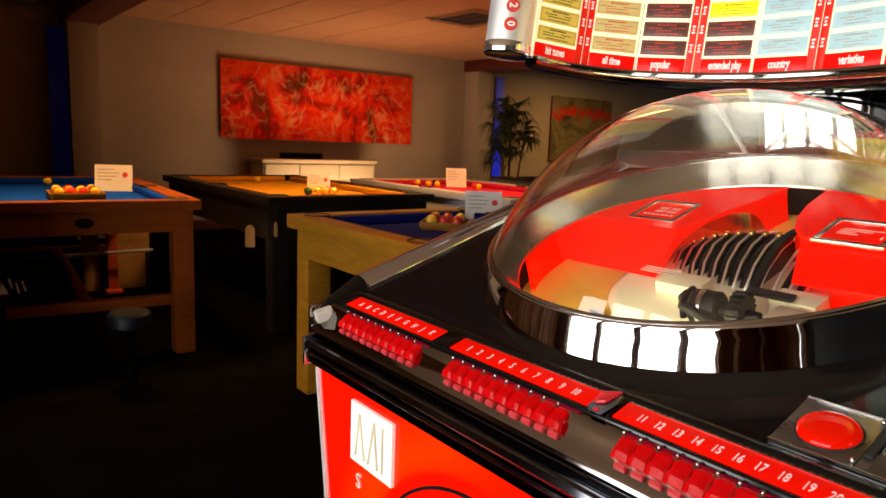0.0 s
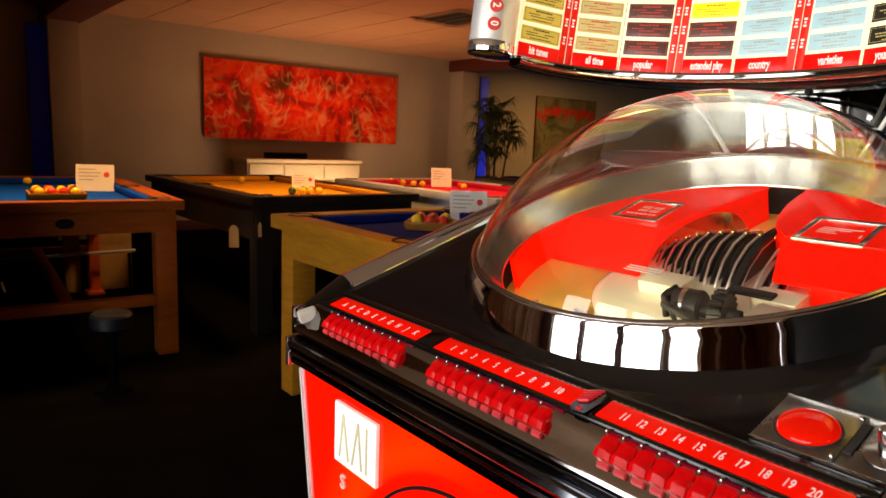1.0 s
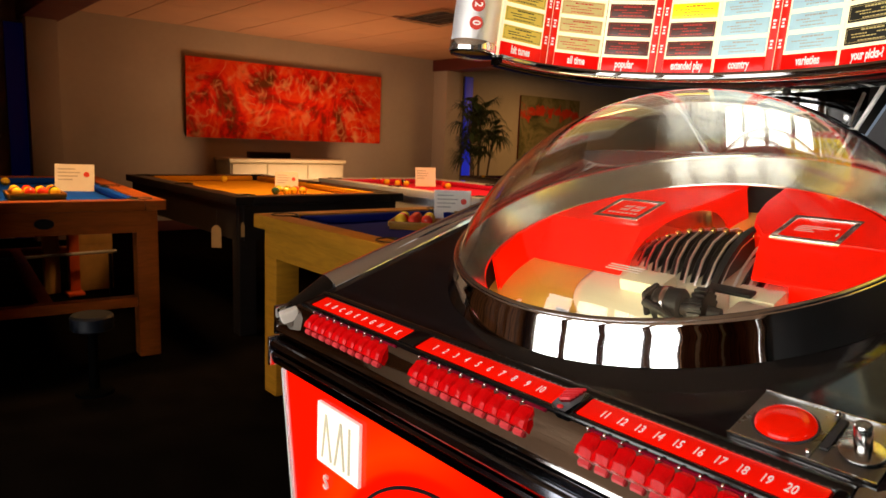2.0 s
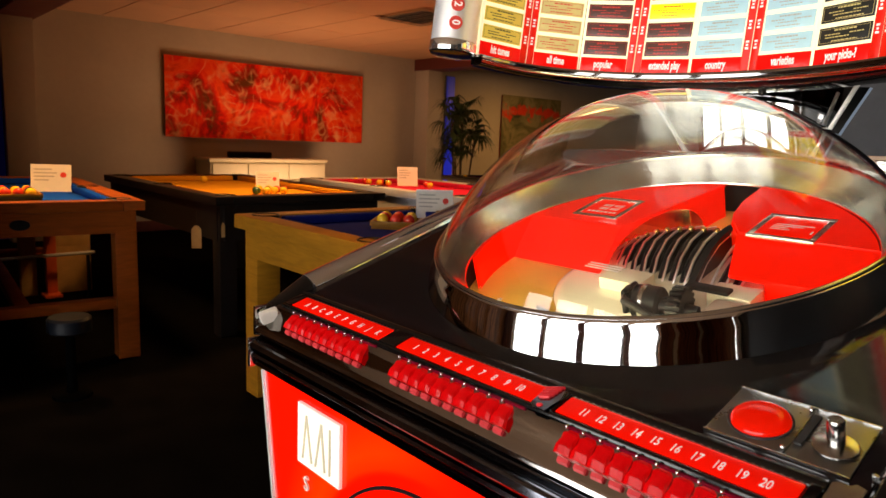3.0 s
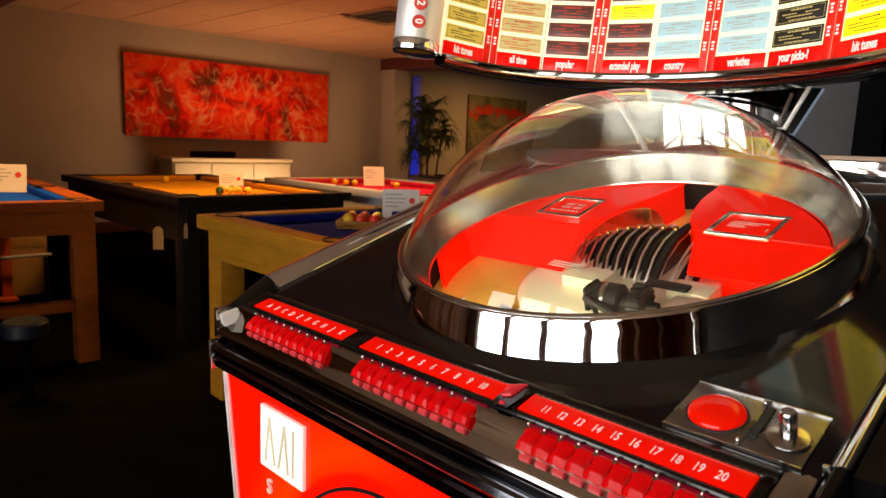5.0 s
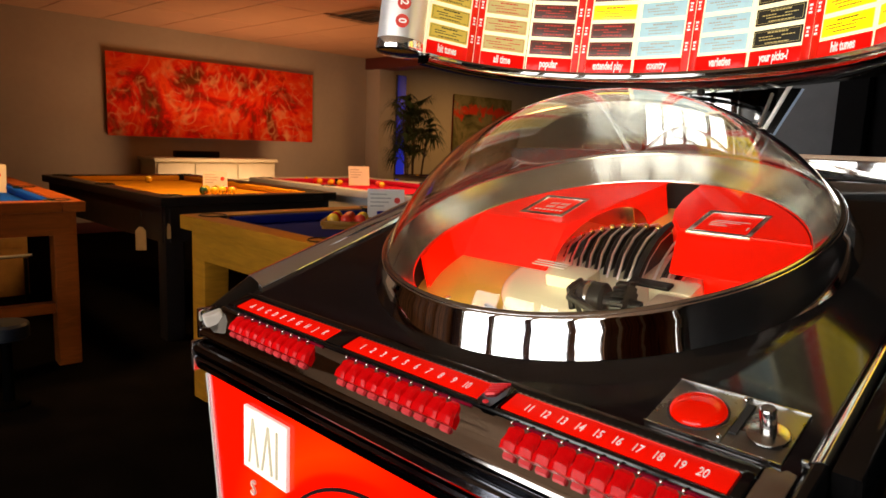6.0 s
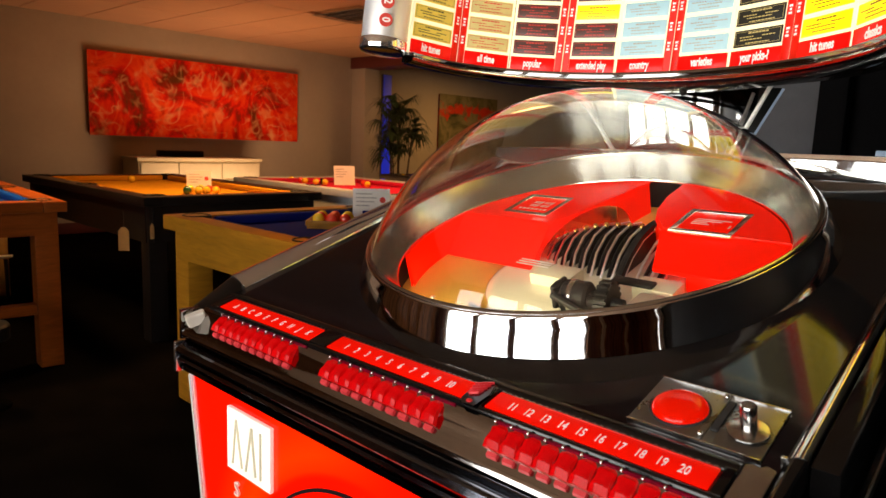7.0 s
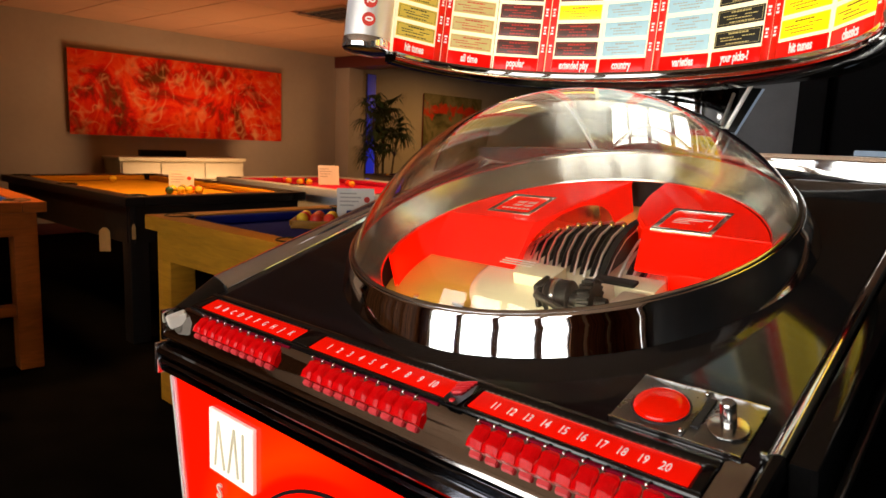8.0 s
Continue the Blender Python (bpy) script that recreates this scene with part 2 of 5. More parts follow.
def painting(name, ground, strokes, stroke_color, band=None):
    """Abstract paint: patches of ground colours, thin curling strokes, and a broken band where one is given (middle, half height, colour)."""
    m = swirl(name, ground, 1.5, 1.6, 0.75)
    nt = m.node_tree
    b = nt.nodes["Principled BSDF"]
    b.inputs["Specular IOR Level"].default_value = 0.1
    co = nt.nodes["Texture Coordinate"]
    base = b.inputs["Base Color"].links[0].from_socket

    def noise_at(scale, distortion, detail=4, w=0.0):
        n = nt.nodes.new("ShaderNodeTexNoise")
        n.noise_dimensions = "4D"
        n.inputs["W"].default_value = w
        n.inputs["Scale"].default_value, n.inputs["Detail"].default_value, n.inputs["Distortion"].default_value = scale, detail, distortion
        nt.links.new(co.outputs["Object"], n.inputs["Vector"])
        return n.outputs["Fac"]

    def op(kind, a, c=None):
        n = nt.nodes.new("ShaderNodeMath")
        n.operation, n.use_clamp = kind, kind in ("MULTIPLY", "ADD")
        for k, v in enumerate((a, c)):
            if v is None:
                continue
            if isinstance(v, (int, float)):
                n.inputs[k].default_value = v
            else:
                nt.links.new(v, n.inputs[k])
        return n.outputs[0]

    def over(below, mask, color):
        n = nt.nodes.new("ShaderNodeMix")
        n.data_type = "RGBA"
        nt.links.new(mask, n.inputs["Factor"])
        nt.links.new(below, n.inputs["A"])
        n.inputs["B"].default_value = (*color, 1)
        return n.outputs["Result"]

    out = base
    if band:
        sep = nt.nodes.new("ShaderNodeSeparateXYZ")
        nt.links.new(co.outputs["Object"], sep.inputs[0])
        dist = op("ABSOLUTE", op("SUBTRACT", sep.outputs["Z"], band[0]))
        near = op("MULTIPLY", op("SUBTRACT", op("ADD", band[1], op("MULTIPLY", op("SUBTRACT", noise_at(7, 0.5), 0.4), 0.6)), dist), 14.0)
        out = over(out, near, band[2])
    for k in range(strokes):
        line = op("ABSOLUTE", op("SUBTRACT", noise_at(0.7 + 0.25 * k, 3.4, 1.0, 3.0 + 5 * k), 0.5))
        thin = op("MULTIPLY", op("SUBTRACT", 0.040, line), 24.0)
        grain = op("MULTIPLY", op("SUBTRACT", noise_at(3.5, 1.0, 7, 11.0 + k), 0.50), 6.0)
        out = over(out, op("MULTIPLY", op("MULTIPLY", thin, grain), 0.6), stroke_color)
    nt.links.new(out, b.inputs["Base Color"])
    return m


PAINTING_RED = painting("red_abstract_paint", [(0.33, (0.12, 0.035, 0.008)), (0.42, (0.32, 0.014, 0.004)), (0.50, (0.74, 0.018, 0.004)), (0.58, (0.85, 0.075, 0.010)), (0.68, (0.48, 0.014, 0.004))], 4, (0.80, 0.46, 0.19))
PAINTING_GREEN = painting("olive_and_red_paint", [(0.34, (0.04, 0.045, 0.02)), (0.46, (0.13, 0.12, 0.05)), (0.56, (0.22, 0.19, 0.09)), (0.68, (0.07, 0.07, 0.03))], 1, (0.3, 0.26, 0.14), (0.27, 0.03, (0.55, 0.04, 0.012)))
CANVAS_EDGE = material("canvas_edge", (0.25, 0.03, 0.02), 0.7)
ORANGE_PAINT = material("orange_red_paint", (0.55, 0.08, 0.015), 0.5)
CARDBOARD = material("cardboard", (0.46, 0.27, 0.09), 0.8)
LEATHER = material("dark_blue_leatherette", (0.005, 0.007, 0.012), 0.4, vary=0.2, bump=0.2)


def glass(name, color, ior=1.46):
    m = bpy.data.materials.new(name)
    m.use_nodes = True
    b = m.node_tree.nodes["Principled BSDF"]
    b.inputs["Base Color"].default_value = (*color, 1)
    b.inputs["Roughness"].default_value = 0.0
    b.inputs["Transmission Weight"].default_value = 1.0
    b.inputs["IOR"].default_value = ior
    return m


DOME_GLASS = glass("dome_acrylic", (0.97, 0.98, 0.96))
CLEAR_TRIM = glass("clear_acrylic_trim", (0.9, 0.9, 0.86))


# ---- mesh helpers ----
def mesh_of(bm, name, mat, smooth=None):
    if smooth is not None:
        bmesh.ops.recalc_face_normals(bm, faces=bm.faces)
    me = bpy.data.meshes.new(name)
    bm.to_mesh(me)
    bm.free()
    me.materials.append(mat)
    if smooth:
        me.polygons.foreach_set("use_smooth", [True] * len(me.polygons))
        me.set_sharp_from_angle(angle=radians(smooth))
    return me


def part(name, bm, mat, parent=None, label="", smooth=35, m=None):
    """Links bm as one mesh object, under parent where one is given; m: its pose in the parent."""
    ob = new(name, mesh_of(bm, name, mat, smooth))
    if parent:
        ob.parent = parent
    if m is not None:
        ob.matrix_local = m
    return tagged(ob, label)


def thing(name, label, category, m=None, group="", kind=""):
    ob = new(name)
    ob.empty_display_size = 0.1
    if m is not None:
        ob.matrix_world = m
    return tagged(ob, label, category, group, kind)


def box(x0, x1, y0, y1, z0, z1, bevel=0.0, segments=2, bm=None):
    b = bmesh.new()
    bmesh.ops.create_cube(b, size=1)
    bmesh.ops.transform(b, matrix=Matrix.Translation(((x0 + x1) / 2, (y0 + y1) / 2, (z0 + z1) / 2)) @ Matrix.Diagonal((abs(x1 - x0), abs(y1 - y0), abs(z1 - z0), 1)), verts=b.verts)
    if bevel:
        bmesh.ops.bevel(b, geom=b.edges[:], offset=bevel, segments=segments, affect="EDGES", profile=0.6)
    return join(bm, b)


def join(bm, b):
    if bm is None:
        return b
    me = bpy.data.meshes.new("tmp")
    b.to_mesh(me)
    b.free()
    bm.from_mesh(me)
    bpy.data.meshes.remove(me)
    return bm


def lathe(profile, segs=96, closed=False, m=None, bm=None, start=0.0, sweep=360.0):
    b = bmesh.new()
    full = sweep >= 360
    n = segs if full else segs + 1
    rings = []
    for r, z in profile:
        if r < 1e-6:
            rings.append([b.verts.new((0, 0, z))] * n)
        else:
            rings.append([b.verts.new((r * math.cos(radians(start) + k * radians(sweep) / segs), r * math.sin(radians(start) + k * radians(sweep) / segs), z)) for k in range(n)])
    pairs = list(zip(rings, rings[1:])) + ([(rings[-1], rings[0])] if closed else [])
    for a, c in pairs:
        for k in range(n if full else n - 1):
            j = (k + 1) % n
            vs = []
            for v in (a[k], a[j], c[j], c[k]):
                if v not in vs:
                    vs.append(v)
            if len(vs) > 2:
                b.faces.new(vs)
    if m is not None:
        bmesh.ops.transform(b, matrix=m, verts=b.verts)
    return join(bm, b)


def prism(outline, z0, z1, bevel=0.0, m=None, bm=None):
    """A flat outline (x, y) pulled from z0 to z1."""
    b = bmesh.new()
    f = b.faces.new([b.verts.new((x, y, z0)) for x, y in outline])
    top = bmesh.ops.extrude_face_region(b, geom=[f])
    bmesh.ops.translate(b, vec=(0, 0, z1 - z0), verts=[v for v in top["geom"] if isinstance(v, bmesh.types.BMVert)])
    if bevel:
        bmesh.ops.bevel(b, geom=[e for e in b.edges if len(e.link_faces) == 2 and e.calc_face_angle(0) > 0.4], offset=bevel, segments=2, affect="EDGES")
    if m is not None:
        bmesh.ops.transform(b, matrix=m, verts=b.verts)
    return join(bm, b)


def tube(points, r, segs=8, bm=None):
    """A round bar along points."""
    b = bmesh.new()
    pts = [Vector(p) for p in points]
    rings = []
    for i, p in enumerate(pts):
        d = (pts[min(i + 1, len(pts) - 1)] - pts[max(i - 1, 0)]).normalized()
        q = d.to_track_quat("Z", "Y")
        rr = r[i] if isinstance(r, (list, tuple)) else r
        rings.append([b.verts.new(p + q @ Vector((rr * math.cos(k * math.tau / segs), rr * math.sin(k * math.tau / segs), 0))) for k in range(segs)])
    for a, c in zip(rings, rings[1:]):
        for k in range(segs):
            b.faces.new((a[k], a[(k + 1) % segs], c[(k + 1) % segs], c[k]))
    b.faces.new(rings[0][::-1]), b.faces.new(rings[-1])
    return join(bm, b)


def sphere(r, m=None, u=16, v=10, bm=None):
    b = bmesh.new()
    bmesh.ops.create_uvsphere(b, u_segments=u, v_segments=v, radius=r, matrix=m or Matrix())
    return join(bm, b)


def letters(text, size, depth=0.0004, squeeze=1.0, bm=None, m=None, bold=0.0):
    """Lettering in the built-in font, centred on the origin, facing +z."""
    cu = bpy.data.curves.new("lettering", "FONT")
    cu.body, cu.size, cu.extrude, cu.align_x, cu.align_y = text, size, depth, "CENTER", "CENTER"
    cu.resolution_u = 3
    cu.offset = bold * size
    ob = bpy.data.objects.new("lettering", cu)
    scene.collection.objects.link(ob)
    bpy.context.view_layer.update()
    me = bpy.data.meshes.new_from_object(ob.evaluated_get(bpy.context.evaluated_depsgraph_get()))
    bpy.data.objects.remove(ob)
    b = bmesh.new()
    b.from_mesh(me)
    bpy.data.meshes.remove(me)
    bmesh.ops.transform(b, matrix=(m or Matrix()) @ Matrix.Diagonal((squeeze, 1, 1, 1)), verts=b.verts)
    return join(bm, b)


# ---- the room ----
CEIL = 2.33
XW = -7.6


def structure(name, bm, mat, label, category):
    return tagged(part(name, bm, mat), label, category, kind="structure")


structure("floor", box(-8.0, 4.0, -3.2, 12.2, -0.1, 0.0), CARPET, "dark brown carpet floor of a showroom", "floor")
wall_w = structure("wall_west", box(XW - 0.2, XW, -3.2, 12.2, 0, 2.6), WALL_PAINT, "beige painted plaster wall behind the pool tables", "wall")
structure("wall_north", box(XW, 4.0, 12.0, 12.2, 0, 2.6), WALL_PAINT, "beige painted end wall of the showroom", "wall")
# unseen wall, added to block window light towards the far tables
structure("unseen_wall_southwest", box(-2.55, -2.4, -3.0, -0.42, 0, CEIL - 0.004), DARKENED_PANEL, "added dark panelled wall out of view that keeps daylight off the tables", "wall")
structure("wall_east", box(3.8, 4.0, -3.0, 12.0, 0, 2.6), PANELLING, "brown wood panelled side wall of the showroom", "wall")
# window wall behind the camera: piers and openings
WINDOWS = [(-2.05, -1.06), (-0.96, -0.05), (0.05, 1.04), (1.16, 1.95)]
bm = box(XW, WINDOWS[0][0], -3.2, -3.0, 0, 2.6)
box(WINDOWS[-1][1], 3.8, -3.2, -3.0, 0, 2.6, bm=bm)
box(WINDOWS[0][0], WINDOWS[-1][1], -3.2, -3.0, 0, 0.12, bm=bm)
box(WINDOWS[0][0], WINDOWS[-1][1], -3.2, -3.0, 2.25, 2.6, bm=bm)
for a, b in zip(WINDOWS, WINDOWS[1:]):
    box(a[1], b[0], -3.2, -3.0, 0.12, 2.25, bm=bm)
structure("wall_south", bm, PANELLING, "brown wood panelled front wall with a row of tall windows", "wall")
for k, (a, b) in enumerate(WINDOWS):
    w = tagged(new("window_%d" % (k + 1)), "tall shop window with a dark painted frame", "window", kind="structure")
    fr = box(a, a + 0.04, -3.14, -3.06, 0.12, 2.25)
    box(b - 0.04, b, -3.14, -3.06, 0.12, 2.25, bm=fr)
    box(a + 0.04, b - 0.04, -3.14, -3.06, 0.12, 0.17, bm=fr)
    box(a + 0.04, b - 0.04, -3.14, -3.06, 2.20, 2.25, bm=fr)
    box(a + 0.04, b - 0.04, -3.14, -3.06, 1.60, 1.64, bm=fr)
    part("window_frame", fr, FRAME_WHITE, w)
structure("backdrop", box(-4.5, 4.5, -3.9, -3.88, -0.2, 3.2), DAYLIGHT, "bright daylight outside the windows", "sky")

door = tagged(new("door_1"), "brown wooden door with a white painted frame", "door", kind="structure")
part("door_leaf", box(2.45, 3.25, -2.995, -2.96, 0.01, 2.02, 0.004), PANELLING, door)
for x0, x1, z0, z1 in ((2.35, 2.445, 0, 2.12), (3.255, 3.35, 0, 2.12), (2.4455, 3.2545, 2.025, 2.12)):
    part("architrave", box(x0, x1, -2.998, -2.94, z0, z1, 0.006), CABINET_WHITE, door, "white painted architrave")
part("handle", tube([(2.53, -2.955, 1.0), (2.53, -2.91, 1.0), (2.63, -2.91, 1.0)], 0.009, 8), CHROME, door)

# ceiling of laid-in tiles with sunken joints
bm = bmesh.new()
y = -3.0
while y < 12.0:
    x = XW
    while x < 3.8:
        if not (-5.3 < x + 0.6 < -4.1 and 3.6 < y + 0.3 < 4.2):
            box(x + 0.006, min(x + 1.2, 3.8) - 0.006, y + 0.006, min(y + 0.6, 12.0) - 0.006, CEIL, CEIL + 0.02, bm=bm)
        x += 1.2
    y += 0.6
box(XW, 3.8, -3.0, 12.0, CEIL + 0.025, CEIL + 0.1, bm=bm)
structure("ceiling", bm, CEIL_PAINT, "suspended ceiling of pale tiles in warm light", "ceiling")

# columns and beams of the bays
for y0, y1 in ((0.83, 1.10), (6.12, 6.40)):
    structure("trim", box(XW, -7.3, y0, y1, 0, 2.17, 0.004), WALL_PAINT, "beige painted pier against the wall", "pier")
    structure("trim", box(XW, -2.6 if y0 > 3 else 3.0, y0 - 0.03, y1 + 0.03, 2.17, CEIL - 0.003, 0.004), BEAM_PAINT, "dark red painted ceiling beam", "beam")
structure("baseboard", box(XW, XW + 0.018, 1.10, 6.12, 0, 0.12, 0.003), BEAM_PAINT, "dark painted skirting board", "skirting")


# made-up bars whose glow imitates blue light cast on wall and pier
def light_bar(x, y, z0, z1, label, mat):
    t = thing("light_bar", label, "light", pose(x, y, z0))
    part("housing", box(-0.02, 0.012, -0.082, 0.082, 0, z1 - z0, 0.002), POT, t)
    part("glow_strip", box(0.014, 0.03, -0.08, 0.08, 0.01, z1 - z0 - 0.01, 0.004), mat, t, "glowing blue strip")


light_bar(-7.28, 6.52, 0.02, 2.12, "glowing bar that stands in for blue light on the wall by a pier", BLUE_GLOW)
light_bar(-7.42, 0.742, 0.02, 2.12, "dim bar that stands in for blue light on a pier's side", BLUE_DIM)


def ceiling_grille(x0, x1, y0, y1):
    t = thing("ceiling_light", "recessed ceiling light with a metal louvre grid, switched off", "ceiling light", pose((x0 + x1) / 2, (y0 + y1) / 2, CEIL))
    w, h = (x1 - x0) / 2, (y1 - y0) / 2
    fr = box(-w, w, -h, -h + 0.02, -0.006, 0.02)
    box(-w, w, h - 0.02, h, -0.006, 0.02, bm=fr)
    box(-w, -w + 0.02, -h + 0.02, h - 0.02, -0.006, 0.02, bm=fr)
    box(w - 0.02, w, -h + 0.02, h - 0.02, -0.006, 0.02, bm=fr)
    part("frame", fr, CHROME_DULL, t)
    part("backing", box(-w + 0.02, w - 0.02, -h + 0.02, h - 0.02, 0.014, 0.02), POT, t)
    for k in range(1, 8):
        x = -w + 0.02 + k * (2 * w - 0.04) / 8
        part("slat", box(x - 0.004, x + 0.004, -h + 0.02, h - 0.02, -0.004, 0.012), CHROME_DULL, t)
    for k in range(1, 4):
        y = -h + 0.02 + k * (2 * h - 0.04) / 4
        part("slat", box(-w + 0.02, w - 0.02, y - 0.004, y + 0.004, -0.003, 0.013), CHROME_DULL, t)


ceiling_grille(-5.25, -4.55, 3.70, 4.25)


def canvas(name, y0, y1, z0, z1, mat, label):
    t = thing(name, label, "painting", pose(XW + 0.002, (y0 + y1) / 2, (z0 + z1) / 2))
    w, h = (y1 - y0) / 2, (z1 - z0) / 2
    part("stretcher", box(0, 0.03, -w + 0.01, w - 0.01, -h + 0.01, h - 0.01), CANVAS_EDGE, t)
    part("canvas", box(0.031, 0.042, -w, w, -h, h, 0.004), mat, t)


canvas("painting", 2.43, 5.14, 1.085, 2.0, PAINTING_RED, "wide red abstract canvas with pale swirling strokes")
canvas("painting", 7.97, 9.5, 0.90, 1.97, PAINTING_GREEN, "dark olive abstract canvas with a red band")


def sideboard():
    t = thing("sideboard", "low cream painted sideboard against the wall", "sideboard", pose(-7.36, 3.50, 0))
    part("body", box(-0.22, 0.20, -0.72, 0.80, 0.06, 0.82, 0.004), CABINET_WHITE, t)
    part("top", box(-0.22, 0.23, -0.74, 0.82, 0.822, 0.862, 0.006), CABINET_WHITE, t)
    part("plinth", box(-0.2, 0.17, -0.77, 0.77, 0, 0.06), POT, t)
    for a, b in ((-0.70, -0.28), (-0.26, 0.26), (0.28, 0.78)):
        part("drawer", box(0.203, 0.222, a, b, 0.62, 0.80, 0.003), CABINET_WHITE, t)
        part("door", box(0.203, 0.222, a, b, 0.09, 0.60, 0.003), CABINET_WHITE, t)


sideboard()
t = thing("sound_bar", "small black sound bar on the cream sideboard", "speaker", pose(-7.36, 3.36, 0.863))
part("body", box(-0.05, 0.05, -0.27, 0.27, 0, 0.075, 0.012), RUBBER, t)
part("grille", box(0.051, 0.055, -0.25, 0.25, 0.012, 0.063, 0.002), VINYL, t)


# ---- pool tables ----
def pool_table(m, L, W, H, timber, cloth, label, leg=0.10, apron=0.17, rail_h=0.05, stretcher=False, skirt=None):
    """Length L along x and width W along y, the frame's top at H."""
    t = thing("pool_table", label, "pool table", m)
    rw = 0.10
    for s in (-1, 1):
        part("rail", box(-L / 2, L / 2, s * (W / 2 - rw), s * W / 2, H - rail_h, H, 0.006), timber, t)
        part("rail", box(s * (L / 2 - rw), s * L / 2, -W / 2 + rw + 0.001, W / 2 - rw - 0.001, H - rail_h, H, 0.006), timber, t)
        part("apron", box(-L / 2 + 0.06, L / 2 - 0.06, s * (W / 2 - 0.06), s * (W / 2 - 0.03), H - rail_h - apron, H - rail_h - 0.001), skirt or timber, t)
        part("apron", box(s * (L / 2 - 0.06), s * (L / 2 - 0.03), -W / 2 + 0.061, W / 2 - 0.061, H - rail_h - apron, H - rail_h - 0.001), skirt or timber, t)
        part("cushion", box(-L / 2 + rw + 0.07, L / 2 - rw - 0.07, s * (W / 2 - rw - 0.045), s * (W / 2 - rw - 0.001), H - 0.042, H - 0.006, 0.008), cloth, t)
        part("cushion", box(s * (L / 2 - rw - 0.045), s * (L / 2 - rw - 0.001), -W / 2 + rw + 0.07, W / 2 - rw - 0.07, H - 0.042, H - 0.006, 0.008), cloth, t)
    part("bed", box(-L / 2 + rw, L / 2 - rw, -W / 2 + rw, W / 2 - rw, H - 0.075, H - 0.045), cloth, t)
    for sx, sy in itertools.product((-1, 1), (-1, 1)):
        part("leg", box(sx * (L / 2 - 0.035) - (leg if sx > 0 else 0), sx * (L / 2 - 0.035) + (0 if sx > 0 else leg), sy * (W / 2 - 0.035) - (leg if sy > 0 else 0),
                        sy * (W / 2 - 0.035) + (0 if sy > 0 else leg), 0, H - rail_h - 0.002, 0.006), timber, t)
        part("pocket", lathe([(0.0, -0.03), (0.045, -0.03), (0.052, 0.0), (0.056, 0.003), (0.06, 0.0), (0.06, -0.03)], 20, m=Matrix.Translation((sx * (L / 2 - rw), sy * (W / 2 - rw), H + 0.001))), RUBBER, t)
    for sy in (-1, 1):
        part("pocket", lathe([(0.0, -0.03), (0.045, -0.03), (0.052, 0.0), (0.056, 0.003), (0.06, 0.0), (0.06, -0.03)], 20, m=Matrix.Translation((0, sy * (W / 2 - rw + 0.02), H + 0.001))), RUBBER, t)
    if stretcher:
        for s in (-1, 1):
            part("stretcher", box(s * (L / 2 - 0.11), s * (L / 2 - 0.05), -W / 2 + 0.136, W / 2 - 0.136, 0.26, 0.31, 0.004), timber, t)
        part("stretcher", box(-L / 2 + 0.112, L / 2 - 0.112, -0.03, 0.03, 0.26, 0.31, 0.004), timber, t)
    return t


TH = 0.80
TA = pose(-4.02, 0.245, 0, 0, 0, -4)
ta = pool_table(TA, 1.92, 1.06, TH, WOOD_RED, CLOTH_BLUE, "reddish oak pool table with blue cloth and stretchers", stretcher=True, apron=0.11)
part("badge", lathe([(0, 0), (0.04, 0), (0.042, -0.008), (0, -0.01)], 24, m=pose(0.935, 0.0, 0.695, 0, 90, 0) @ Matrix.Diagonal((0.6, 1, 1, 1))), RUBBER, ta, "dark oval badge")
TB = pose(-4.13, 1.67, 0)
pool_table(TB, 2.05, 1.14, TH, WOOD_BLACK, CLOTH_TAN, "black framed pool table with camel coloured cloth", apron=0.2)
TC = pose(-3.66, 3.08, 0)
pool_table(TC, 2.0, 1.16, TH, SILVER_PAINT, CLOTH_RED, "silver framed pool table with crimson cloth", skirt=SILVER_PAINT)
TD = pose(-1.42, 1.38, 0)
pool_table(TD, 1.84, 1.06, TH, WOOD_OAK, CLOTH_NAVY, "pale oak pool table with navy blue cloth", leg=0.11, apron=0.12, rail_h=0.06)
TE = pose(-3.95, 4.95, 0)
pool_table(TE, 2.0, 1.16, TH, WOOD_BLACK, CLOTH_PURPLE, "black framed pool table with dark purple cloth")

BED = TH - 0.045
BALL = 0.0265
ball_mesh = {}
for nm, mt in (("yellow", BALL_YELLOW), ("red", BALL_RED), ("black", BALL_BLACK), ("green", BALL_GREEN)):
    bm = sphere(BALL, Matrix.Translation((0, 0, BALL)))
    ball_mesh[nm] = mesh_of(bm, "pool_ball", mt, 180)


def ball(x, y, z, colour, group):
    ob = new("pool_ball", ball_mesh[colour])
    ob.location = (x, y, z)
    tagged(ob, "glossy %s pool ball on a pool table" % colour, "pool ball", group)


